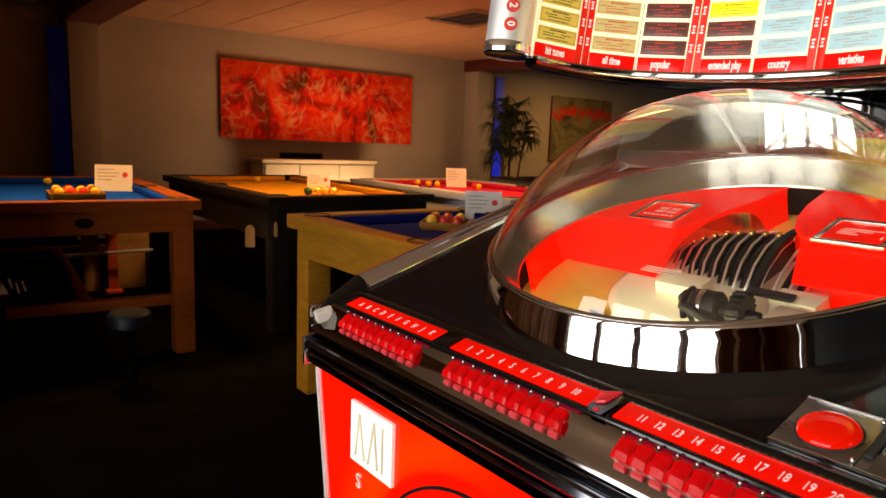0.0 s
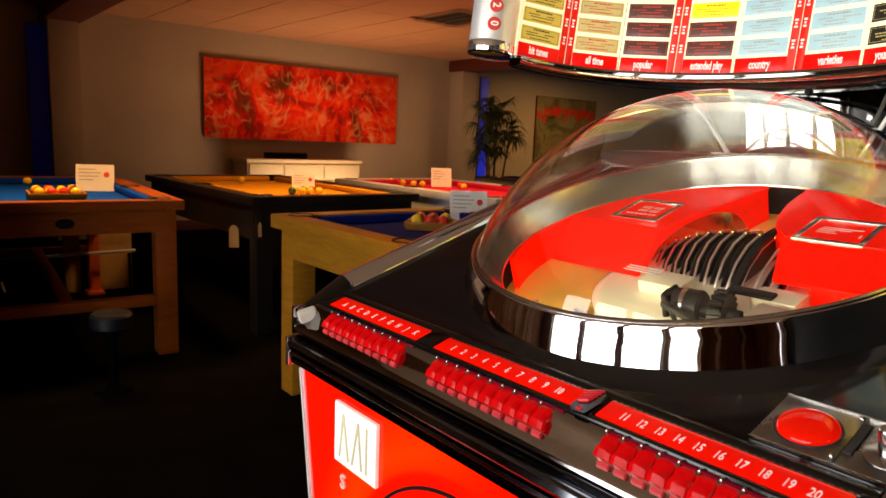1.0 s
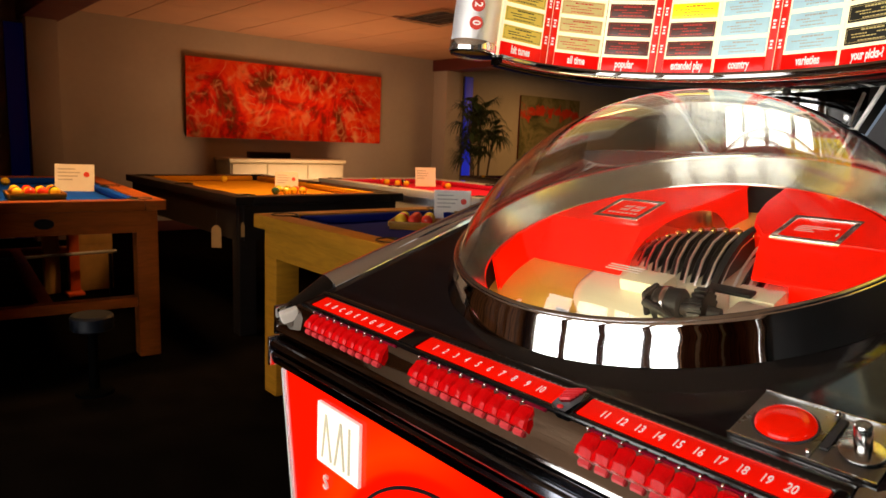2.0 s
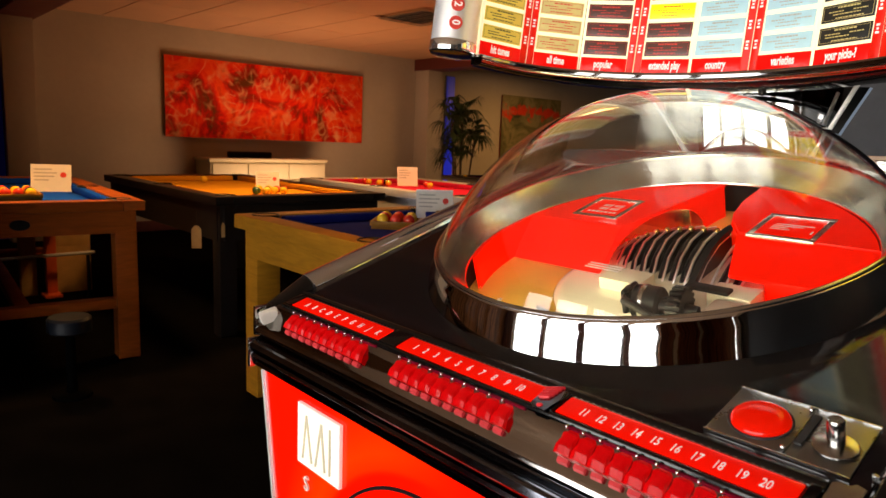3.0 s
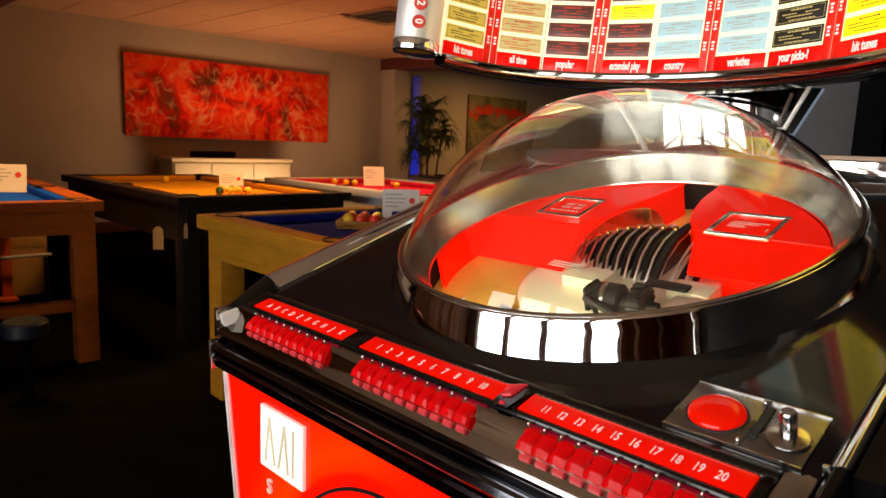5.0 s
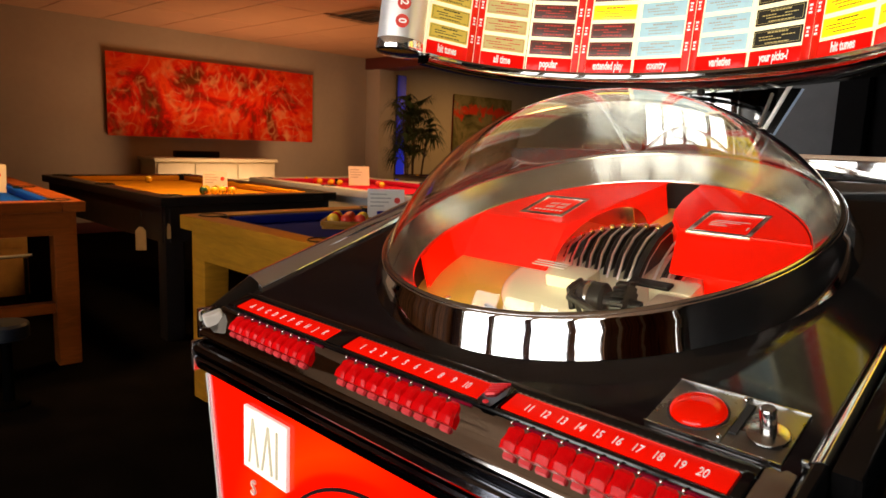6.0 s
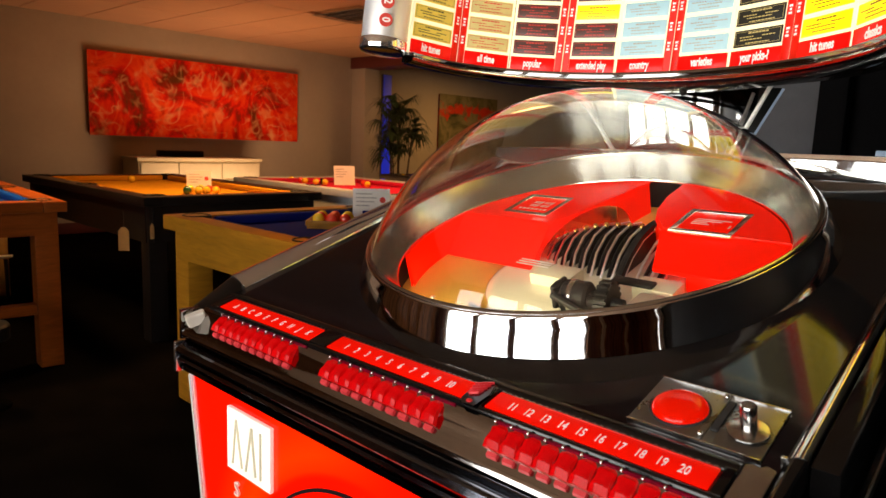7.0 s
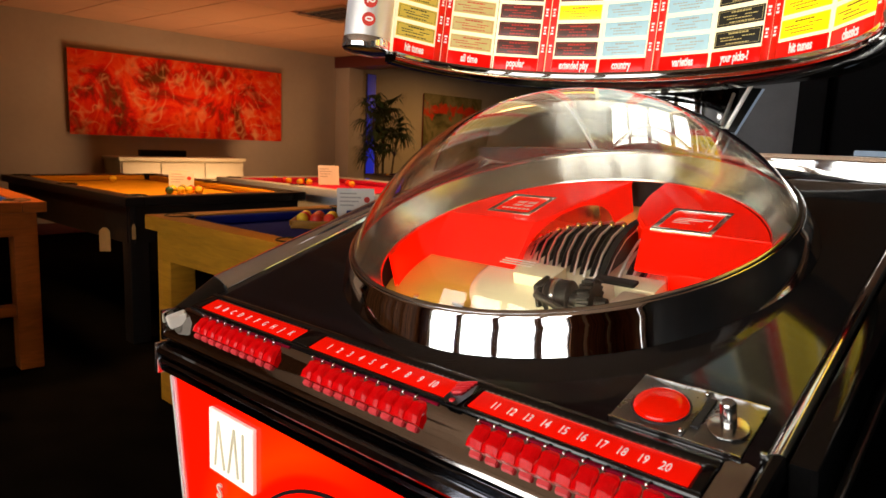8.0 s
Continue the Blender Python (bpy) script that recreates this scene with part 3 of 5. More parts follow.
def ball_tray(x, y, turn, group, colours="yrbyyryrryygyrry", n=4):
    """A wooden tray with a full set of balls."""
    t = thing("ball_tray", "wooden tray holding a set of pool balls", "tray", pose(x, y, BED, 0, 0, turn))
    h = 0.029 * n + 0.014
    part("base", box(-h, h, -h, h, 0, 0.012, 0.002), WOOD_OAK, t)
    for s in (-1, 1):
        part("side", box(-h, h, s * h - 0.006, s * h + 0.006, 0.0125, 0.035, 0.002), WOOD_OAK, t)
        part("side", box(s * h - 0.006, s * h + 0.006, -h + 0.007, h - 0.007, 0.0125, 0.035, 0.002), WOOD_OAK, t)
    names = {"y": "yellow", "r": "red", "b": "black", "g": "green"}
    m = pose(x, y, BED + 0.0125, 0, 0, turn)
    for k, c in enumerate(colours):
        i, j = divmod(k, n)
        p = m @ Vector(((i - (n - 1) / 2) * 0.058, (j - (n - 1) / 2) * 0.058, 0))
        ball(p.x, p.y, p.z, names[c], group)


def price_card(x, y, z, turn, w, h, seal=True):
    t = thing("price_card", "white printed price card standing on a table", "sign", pose(x, y, z, 0, 0, turn) @ pose(0, 0, 0, 0, -12, 0))
    part("card", box(-0.002, 0.002, -w / 2, w / 2, 0, h), PAPER_WHITE, t)
    part("foot", box(-0.05, -0.003, -w / 5, w / 5, 0.012, 0.015), PAPER_WHITE, t)
    for k, l in enumerate((0.55, 0.7, 0.62, 0.45)):
        part("print_line", box(0.0025, 0.003, -w * 0.42, -w * 0.42 + w * l * 0.8, h * (0.80 - k * 0.13), h * (0.84 - k * 0.13)), INK_GREY, t)
    if seal:
        part("seal", lathe([(0, 0), (h * 0.10, 0), (h * 0.10, 0.0008), (0, 0.0008)], 20, m=pose(0.0025, w * 0.3, h * 0.62, 0, 90, 0)), INK_RED, t)


ball_tray(-3.77, 0.26, -4, "balls of the blue table")
ball(-4.70, 0.25, BED, "yellow", "balls of the blue table")
price_card(-4.18, 0.54, BED, -20, 0.215, 0.165)
for dx, dy, c in ((0, 0, "green"), (0.03, 0.06, "yellow"), (-0.05, 0.03, "yellow"), (0.02, 0.12, "yellow"), (-0.04, 0.10, "green"), (0.0, 0.20, "red"), (-0.05, 0.17, "red"), (0.05, 0.17, "yellow"), (-0.10, 0.07, "yellow"), (-0.10, 0.14, "yellow")):
    ball(-3.68 + dx, 1.62 + dy, BED, c, "balls of the camel table")
ball(-4.81, 1.74, BED, "yellow", "balls of the camel table")
price_card(-3.95, 1.84, BED, -25, 0.16, 0.135)
for dx, dy, c in ((-0.2, 0, "yellow"), (0.0, 0.0, "yellow"), (0.08, 0.07, "red"), (0.14, 0.01, "yellow"), (0.05, 0.14, "black"), (-0.09, 0.02, "red"), (0.2, 0.06, "yellow")):
    ball(-4.36 + dx, 3.0 + dy, BED, c, "balls of the crimson table")
ball(-3.84, 3.25, BED, "yellow", "balls of the crimson table")
ball(-3.95, 3.30, BED, "red", "balls of the crimson table")
price_card(-4.15, 3.26, BED, -25, 0.18, 0.165, False)
ball(-4.79, 4.55, BED, "yellow", "balls of the purple table")
ball_tray(-1.95, 1.44, -45, "balls of the navy table", "yryrryyrr", 3)
price_card(-2.11, 1.80, BED, -35, 0.185, 0.15)

# hang tags on the black table, clutter under the reddish one
for x, y, z, w, h, turn in ((-3.36, 1.092, 0.615, 0.055, 0.13, -35), (-3.096, 1.135, 0.66, 0.02, 0.08, 0)):
    t = thing("hang_tag", "brown cardboard tag hanging from the black pool table", "tag", pose(x, y, z, 0, 0, turn))
    part("tag", prism([(-w / 2, -h), (w / 2, -h), (w / 2, -0.02), (w / 5, 0), (-w / 5, 0), (-w / 2, -0.02)], -0.001, 0.001, m=pose(0, 0, 0, 90, 0, 90)), CARDBOARD, t)
    part("string", tube([(0, 0, 0), (-0.001, 0.004, 0.05), (-0.004, 0.0, 0.09)], 0.001, 5), INK_DARK, t)
t = thing("carton", "flat brown cardboard carton standing under a table", "carton", pose(-4.80, 0.78, 0))
part("carton_body", box(-0.03, 0.03, -0.12, 0.11, 0.0, 0.40, 0.003), CARDBOARD, t)
part("flap", box(0.031, 0.034, -0.10, 0.09, 0.33, 0.40, 0.001), CARDBOARD, t)
t = thing("carton", "narrow brown cardboard carton standing under a table", "carton", pose(-4.80, 0.505, 0))
part("carton_body", box(-0.03, 0.03, -0.05, 0.045, 0.0, 0.47, 0.003), CARDBOARD, t)
t = thing("post", "orange red painted wooden post on a foot", "post", pose(-4.72, 0.625, 0))
part("upright", box(-0.03, 0.03, -0.032, 0.032, 0.021, 0.50, 0.004), ORANGE_PAINT, t)
part("foot", box(-0.04, 0.1, -0.06, 0.045, 0, 0.02, 0.003), ORANGE_PAINT, t)
t = thing("cue_rest", "pale blue grey metal bar on two short stands", "bar", pose(-4.60, 0.47, 0))
part("rod", tube([(0, -0.40, 0.292), (0, 0.40, 0.300)], 0.011, 10), SILVER_PAINT, t)
for y in (-0.36, 0.36):
    part("stand", box(-0.01, 0.01, y - 0.01, y + 0.01, 0, 0.284, 0.002), RUBBER, t)
t = thing("folding_chair", "dark folding chair with bright metal ends", "chair", pose(-2.95, -0.22, 0))
part("seat", box(-0.18, 0.16, -0.22, 0.06, 0.43, 0.455, 0.008), LEATHER, t)
for x, y in ((0.13, 0.04), (-0.15, 0.04), (0.13, -0.2), (-0.15, -0.2)):
    part("leg", tube([(x, y, 0.0), (x * 0.95, y, 0.428)], 0.011, 8), RUBBER, t)
for y, z in ((0.064, 0.49), (0.088, 0.47), (0.112, 0.475)):
    part("clip", tube([(0.12, y, z + 0.022), (0.125, y + 0.010, z - 0.022)], 0.005, 8), CHROME, t)
part("backrest", box(-0.18, -0.155, -0.22, 0.06, 0.46, 0.74, 0.01), LEATHER, t)
t = thing("stool", "small round dark blue stool on the carpet", "stool", pose(-2.68, 0.27, 0))
part("seat", lathe([(0, 0.285), (0.078, 0.285), (0.086, 0.293), (0.086, 0.342), (0.078, 0.352), (0, 0.355)], 40), LEATHER, t)
part("base", lathe([(0, 0), (0.078, 0), (0.076, 0.012), (0.022, 0.022), (0.018, 0.284), (0, 0.284)], 32), BASE_BLACK, t)


# ---- palm ----
def palm(x, y):
    t = thing("potted_palm", "tall dark green potted palm before a pier", "plant", pose(x, y, 0))
    part("pot", lathe([(0, 0), (0.14, 0), (0.19, 0.36), (0.2, 0.38), (0.17, 0.38), (0.165, 0.33), (0, 0.33)], 32), POT, t)
    rnd = random.Random(5)
    stems = [(0.0, 0.0, 1.12), (0.05, 0.06, 0.88), (-0.05, -0.05, 1.25), (0.02, -0.07, 0.62), (-0.06, 0.05, 0.98)]
    for sx, sy, h in stems:
        part("stem", tube([(sx, sy, 0.3), (sx * 1.6, sy * 1.6, 0.3 + h * 0.5), (sx * 2.2, sy * 2.2, 0.3 + h)], [0.016, 0.013, 0.009], 8), BARK, t)
        for k in range(13):
            a = rnd.uniform(0, math.tau)
            z = 0.3 + h * rnd.uniform(0.72, 1.0)
            up = rnd.uniform(0.22, 0.55)
            ln = rnd.uniform(0.20, 0.34)
            base = Vector((sx * 2.1, sy * 2.1, z))
            b = bmesh.new()
            side = Vector((-math.sin(a), math.cos(a), 0))
            for f in range(-5, 6):
                aa = a + f * 0.20 + rnd.uniform(-0.06, 0.06)
                d = Vector((math.cos(aa), math.sin(aa), 0))
                st = base + Vector((math.cos(a), math.sin(a), 0)) * ln * 0.35 + Vector((0, 0, up * 0.5))
                prev = None
                for i, q in enumerate((0.0, 0.35, 0.7, 1.0)):
                    c = st + d * ln * 0.8 * q + Vector((0, 0, up * 0.8 * q - (0.26 + 0.03 * abs(f)) * q * q))
                    w = (0.005, 0.012, 0.009, 0.001)[i]
                    sd = Vector((-d.y, d.x, 0)) * w
                    cur = (b.verts.new(c - sd), b.verts.new(c + sd + Vector((0, 0, 0.002))))
                    if prev:
                        b.faces.new((prev[0], prev[1], cur[1], cur[0]))
                    prev = cur
            tube([base, base + Vector((math.cos(a), math.sin(a), 0)) * ln * 0.35 + Vector((0, 0, up * 0.5))], 0.004, 5, b)
            part("frond", b, LEAF, t)


palm(-6.5, 6.08)

# ---- machines beside and behind ----
t = thing("arcade_cabinet", "dark blue grey machine standing close beside", "machine", pose(0.72, 0.35, 0))
part("body", box(-0.31, 0.32, -0.34, 0.32, 0.04, 1.55, 0.01), BLUE_STEEL, t)
part("edge_trim", box(-0.322, -0.305, -0.352, -0.335, 0.04, 1.55, 0.004), CHROME_DULL, t)
part("foot", box(-0.29, 0.3, -0.3, 0.3, 0, 0.04), RUBBER, t)
t = thing("partition", "grey laminate display partition with a dark post", "partition", pose(-0.47, 2.05, 0))
part("panel", box(0.0, 0.26, -0.02, 0.02, 0.03, 1.9, 0.003), GREY_PANEL, t)
part("post", box(0.262, 0.345, -0.04, 0.04, 0, 1.95, 0.003), MATT_BLACK, t)
part("foot", box(0.0, 0.26, -0.15, 0.15, 0, 0.03, 0.003), POT, t)
t = thing("games_machine", "black games machine with a pale lit panel", "machine", pose(0.45, 2.4, 0))
part("body", box(-0.60, 0.6, -0.33, 0.4, 0, 1.95, 0.012), MATT_BLACK, t)
part("lit_panel", box(-0.49, 0.45, -0.342, -0.332, 0.85, 1.168, 0.004), SCREEN_GLOW, t, "pale blue lit panel")


# ---- the record machine ----
TOPM = pose(0, 0, 0.93, 17.73, 0, 0)      # the sloping deck: x across, y up the slope, z off the deck
RC = 0.3265                               # the dome's centre up the slope
jb = thing("jukebox", "vintage black, red and chrome jukebox with a clear dome", "jukebox", pose(0, 0, 0))


def jp(name, bm, mat, label="", m=TOPM, parent=None, smooth=35):
    return part(name, bm, mat, parent or jb, label, smooth, m if parent is None else None)


# cabinet, tapering to its foot
bm = bmesh.new()
lev = [(0.05, 0.24, 0.02, 0.62), (0.10, 0.25, -0.018, 0.64), (0.845, 0.345, -0.018, 0.66), (0.885, 0.35, -0.018, 0.66)]
rings = [[bm.verts.new(p) for p in ((-w, y0, z), (w, y0, z), (w, y1, z), (-w, y1, z))] for z, w, y0, y1 in lev]
rings.append([bm.verts.new(p) for p in ((-0.352, -0.018, 0.905), (0.352, -0.018, 0.905), (0.352, 0.62, 1.10), (-0.352, 0.62, 1.10))])
for a, b in zip(rings, rings[1:]):
    for k in range(4):
        bm.faces.new((a[k], a[(k + 1) % 4], b[(k + 1) % 4], b[k]))
bm.faces.new(rings[0][::-1])
body = jp("cabinet_body", bm, BLACK_GLOSS, "black lacquered cabinet", Matrix(), smooth=20)
for sx, y in itertools.product((-1, 1), (0.06, 0.56)):
    jp("foot", box(sx * 0.17 - 0.03, sx * 0.17 + 0.03, y - 0.03, y + 0.03, 0, 0.05, 0.004), CHROME_DULL, m=Matrix())

# deck plate with a round opening
bm = bmesh.new()
N = 96
u0, u1, v0, v1 = -0.325, 0.325, -0.013, 0.60
inner, outer = [], []
corner = sorted([math.atan2(y - RC, x) % math.tau for x, y in ((u0, v0), (u1, v0), (u1, v1), (u0, v1))])
angs = sorted([k * math.tau / N for k in range(N)] + corner)
for a in angs:
    c, s = math.cos(a), math.sin(a)
    k = min((u1 / c if c > 0 else u0 / c) if abs(c) > 1e-6 else 9, ((v1 - RC) / s if s > 0 else (v0 - RC) / s) if abs(s) > 1e-6 else 9)
    inner.append((0.262 * c, RC + 0.262 * s))
    outer.append((k * c, RC + k * s))
rows4 = [[bm.verts.new((x, y, z)) for x, y in ring] for ring, z in ((inner, -0.008), (inner, 0.0), (outer, 0.0), (outer, -0.008))]
for a, b in zip(rows4, rows4[1:]):
    for k in range(len(angs)):
        j = (k + 1) % len(angs)
        bm.faces.new((a[k], a[j], b[j], b[k]))
jp("deck", bm, DECK_BLACK, "black satin top deck")

# flared black skirt and chrome band round the dome
band = [(0.2780, 0.0006), (0.2738, 0.0105), (0.2708, 0.0175), (0.2674, 0.0245), (0.2636, 0.0315), (0.2628, 0.0338), (0.2612, 0.0350), (0.2592, 0.0345), (0.2585, 0.030)]
jp("dome_band", lathe(band, 160, m=Matrix.Translation((0, RC, 0))), BAND_CHROME, "polished chrome band", smooth=60)
jp("dome_seal", lathe([(0.2610, 0.0352), (0.2600, 0.0368), (0.2560, 0.0368), (0.2555, 0.030)], 128, m=Matrix.Translation((0, RC, 0))), CHROME_DULL, "thin bright rim", smooth=60)

# clear dome, a thin shell
H, RB = 0.142, 0.2585
RS = (RB * RB + H * H) / (2 * H)
amax = math.acos((RS - H) / RS)
zc = 0.034 + H - RS
prof = [(RS * math.sin(a), zc + RS * math.cos(a)) for a in [amax * (1 - k / 40) for k in range(41)]]
prof[-1] = (0.0, zc + RS)
RI = RS - 0.0035
inn = [(RI * math.sin(a), zc + RI * math.cos(a)) for a in [amax * k / 40 for k in range(41)]]
inn[0] = (0.0, zc + RI)
dome = jp("dome", lathe(prof + inn, 160, closed=True, m=Matrix.Translation((0, RC, 0))), DOME_GLASS, "clear acrylic dome", smooth=60)
dome.visible_shadow = False

# well under the dome
jp("well_ring", lathe([(0.2582, 0.0320), (0.2572, 0.0300), (0.2500, 0.0195), (0.2420, 0.0092), (0.2335, -0.0004), (0.2312, -0.0022), (0.2305, -0.0030), (0.2305, -0.006)], 128, m=Matrix.Translation((0, RC, 0))), ALU, "satin aluminium ring", smooth=60)
jp("well_wall", lathe([(0.2440, -0.006), (0.2440, -0.13), (0.0, -0.13)], 96, m=Matrix.Translation((0, RC, 0))), RUBBER, smooth=60)


def arc(r, a0, a1, n=24):
    return [(r * math.cos(radians(a0 + (a1 - a0) * k / n)), RC + r * math.sin(radians(a0 + (a1 - a0) * k / n))) for k in range(n + 1)]


def cut(cx, cy, r, a0, a1, n=14):
    return [(cx + r * math.cos(radians(a0 + (a1 - a0) * k / n)), cy + r * math.sin(radians(a0 + (a1 - a0) * k / n))) for k in range(n + 1)]


# one cover: a lid along the ring, a raked front, and a side wall arched over the records
SA, SD = Vector((-0.070, 0.362)), Vector((0.048, 0.186)).normalized()
bm = prism(arc(0.2295, 95.5, 171.0, 36) + [(-0.070, 0.362)], -0.010, -0.004, 0.002)
b = bmesh.new()
face = [[b.verts.new(p) for p in row] for row in (((-0.2266, 0.3615, -0.0046), (-0.0705, 0.3615, -0.0046), (-0.0770, 0.3130, -0.0520), (-0.2285, 0.3130, -0.0520)),
                                                  ((-0.2266, 0.3660, -0.0060), (-0.0705, 0.3660, -0.0060), (-0.0770, 0.3175, -0.0520), (-0.2285, 0.3175, -0.0520)))]
b.faces.new(face[0]), b.faces.new(face[1][::-1])
for k in range(4):
    b.faces.new((face[0][k], face[1][k], face[1][(k + 1) % 4], face[0][(k + 1) % 4]))
join(bm, b)
wall = [(0.0, -0.0045), (0.192, -0.0045), (0.192, -0.066), (0.152, -0.058)]
wall += [(0.072 + (0.080 if q < 90 else 0.100) * math.cos(radians(q)), -0.058 + 0.050 * math.sin(radians(q))) for q in range(6, 171, 6)]
wall += [(-0.030, -0.052), (-0.0400, -0.0520)]
b = bmesh.new()
sides = [[b.verts.new((SA.x + SD.x * q - SD.y * o, SA.y + SD.y * q + SD.x * o, z)) for q, z in wall] for o in (0.0, 0.004)]
b.faces.new(sides[0]), b.faces.new(sides[1][::-1])
for k in range(len(wall)):
    j = (k + 1) % len(wall)
    b.faces.new((sides[0][k], sides[1][k], sides[1][j], sides[0][j]))
join(bm, b)
lathe([(0.2295, -0.005), (0.2255, -0.005), (0.2255, -0.066), (0.2295, -0.066)], 24, True, Matrix.Translation((0, RC, 0)), bm, 169, 42)
jp("mechanism_cover", bm, RED_PLASTIC_GLOW, "glossy red plastic cover arched over the records")
# the other cover: a curved inner edge, a raked front and a deeper skirt
inner = [(0.026, 0.551), (0.027, 0.50), (0.036, 0.455), (0.050, 0.420), (0.072, 0.390)]
bm = prism(inner + [(0.2215, 0.386)] + arc(0.2295, 15.0, 83.5, 36), -0.049, -0.004, 0.003)
b = bmesh.new()
face = [[b.verts.new(p) for p in row] for row in (((0.0725, 0.3890, -0.0050), (0.0930, 0.3220, -0.0260), (0.2285, 0.3220, -0.0260), (0.2215, 0.3850, -0.0050)),
                                                  ((0.0725, 0.3890, -0.0490), (0.0930, 0.3220, -0.0300), (0.2285, 0.3220, -0.0300), (0.2215, 0.3850, -0.0490)))]
b.faces.new(face[0]), b.faces.new(face[1][::-1])
for k in range(4):
    b.faces.new((face[0][k], face[1][k], face[1][(k + 1) % 4], face[0][(k + 1) % 4]))
bmesh.ops.bevel(b, geom=b.edges[:], offset=0.0012, segments=2, affect="EDGES")
join(bm, b)
box(0.133, 0.2285, 0.3222, 0.3265, -0.075, -0.0265, 0.0012, bm=bm)
lathe([(0.2295, -0.005), (0.2255, -0.005), (0.2255, -0.066), (0.2295, -0.066)], 24, True, Matrix.Translation((0, RC, 0)), bm, -28, 42)
jp("mechanism_cover", bm, RED_PLASTIC_GLOW, "glossy red plastic cover with a stepped front")

# framed instruction plates on the covers
for ua, ub, va, vb, kind in ((-0.162, -0.088, 0.378, 0.450, 0), (0.086, 0.161, 0.380, 0.452, 1)):
    fr = box(ua, ub, va, va + 0.007, 0, 0.004, 0.001)
    box(ua, ub, vb - 0.007, vb, 0, 0.004, 0.001, bm=fr)
    box(ua, ua + 0.007, va + 0.007, vb - 0.007, 0, 0.004, 0.001, bm=fr)
    box(ub - 0.007, ub, va + 0.007, vb - 0.007, 0, 0.004, 0.001, bm=fr)
    plate = jp("instruction_plate", fr, ALU, "chrome framed red instruction plate", m=TOPM @ Matrix.Translation((0, 0, -0.0035)))
    jp("plate_face", box(ua + 0.007, ub - 0.007, va + 0.007, vb - 0.007, 0.0, 0.0018), RED_PLASTIC_GLOW, parent=plate)
    tx = bmesh.new()
    cx, cy = (ua + ub) / 2, (va + vb) / 2
    if kind == 0:
        for i in range(2):
            for j in range(2):
                x, y = cx - 0.006 + i * 0.018, cy - 0.005 + j * 0.012
                box(x - 0.007, x + 0.006, y, y + 0.0014, 0.002, 0.0024, bm=tx)
                box(x - 0.007, x + 0.006, y + 0.004, y + 0.0054, 0.002, 0.0024, bm=tx)
                box(x + 0.005, x + 0.006, y, y + 0.0084, 0.002, 0.0024, bm=tx)
        for i in range(7):
            box(cx - 0.024 + i * 0.007, cx - 0.020 + i * 0.007, cy - 0.017, cy - 0.013, 0.002, 0.0024, bm=tx)
    else:
        for i, (a, b) in enumerate(((-0.020, 0.022), (-0.022, 0.012), (-0.022, -0.004), (-0.022, 0.0))):
            box(cx + a, cx + b, cy + 0.008 - i * 0.005, cy + 0.0092 - i * 0.005, 0.002, 0.0024, bm=tx)
        box(cx + 0.024, cx + 0.0255, cy - 0.012, cy - 0.004, 0.002, 0.0024, bm=tx)
    jp("plate_print", tx, PAPER_WHITE, parent=plate)

# playing deck and its fittings
jp("playing_deck", lathe([(0, -0.0530), (0.112, -0.0530), (0.118, -0.0535), (0.126, -0.0570), (0.128, -0.0590), (0.128, -0.066), (0, -0.066)], 80, m=Matrix.Translation((0, RC, 0))), DECK_CREAM, "cream lacquered playing deck", smooth=40)
jp("deck_channel", lathe([(0.1285, -0.0590), (0.140, -0.0605), (0.158, -0.0598), (0.176, -0.0575), (0.192, -0.0545), (0.206, -0.0525), (0.224, -0.0515), (0.2435, -0.0510), (0.2435, -0.066), (0.1285, -0.066)], 96, True, Matrix.Translation((0, RC, 0))), GOLD_DECK, "gold lacquered dished rim of the deck", smooth=50)
jp("cover_slab", box(-0.054, 0.004, 0.282, 0.318, -0.0600, -0.038, 0.003), CREAM, "cream block")
jp("cover_slab", box(0.084, 0.134, 0.288, 0.320, -0.0665, -0.034, 0.003), CREAM, "cream block")
jp("tone_arm_box", box(0.098, 0.130, 0.246, 0.284, -0.0550, -0.035, 0.004), CREAM_DARK, "brownish tone arm housing")
jp("bracket", box(0.060, 0.110, 0.286, 0.300, -0.033, -0.029, 0.001), RUBBER)
GEAR = pose(0.074, 0.252, -0.040, 0, 90, 8)
jp("drive_gear", lathe([(0.0, -0.034), (0.006, -0.034), (0.008, -0.007), (0.022, -0.007), (0.022, 0.007), (0.008, 0.007), (0.006, 0.02), (0, 0.02)], 28, m=GEAR), RUBBER, "black toothed drive gear")
for k in range(20):
    jp("gear_tooth", box(-0.0019, 0.0019, 0.0205, 0.0262, -0.0068, 0.0068, 0.0007), RUBBER, m=TOPM @ GEAR @ pose(0, 0, 0, 0, 0, 18 * k))
jp("motor", lathe([(0, 0), (0.017, 0), (0.020, 0.003), (0.020, 0.030), (0.017, 0.033), (0.010, 0.034), (0.010, 0.040), (0, 0.040)], 28, m=pose(0.018, 0.252, -0.042, 0, 90, 8)), RUBBER, "black motor housing")
jp("motor_plate", box(0.008, 0.015, 0.238, 0.268, -0.060, -0.024, 0.004, 3), RUBBER, "black mounting plate")
jp("motor_band", lathe([(0.0205, 0.010), (0.0212, 0.011), (0.0212, 0.015), (0.0205, 0.016)], 28, m=pose(0.018, 0.252, -0.042, 0, 90, 8)), CHROME_DULL)
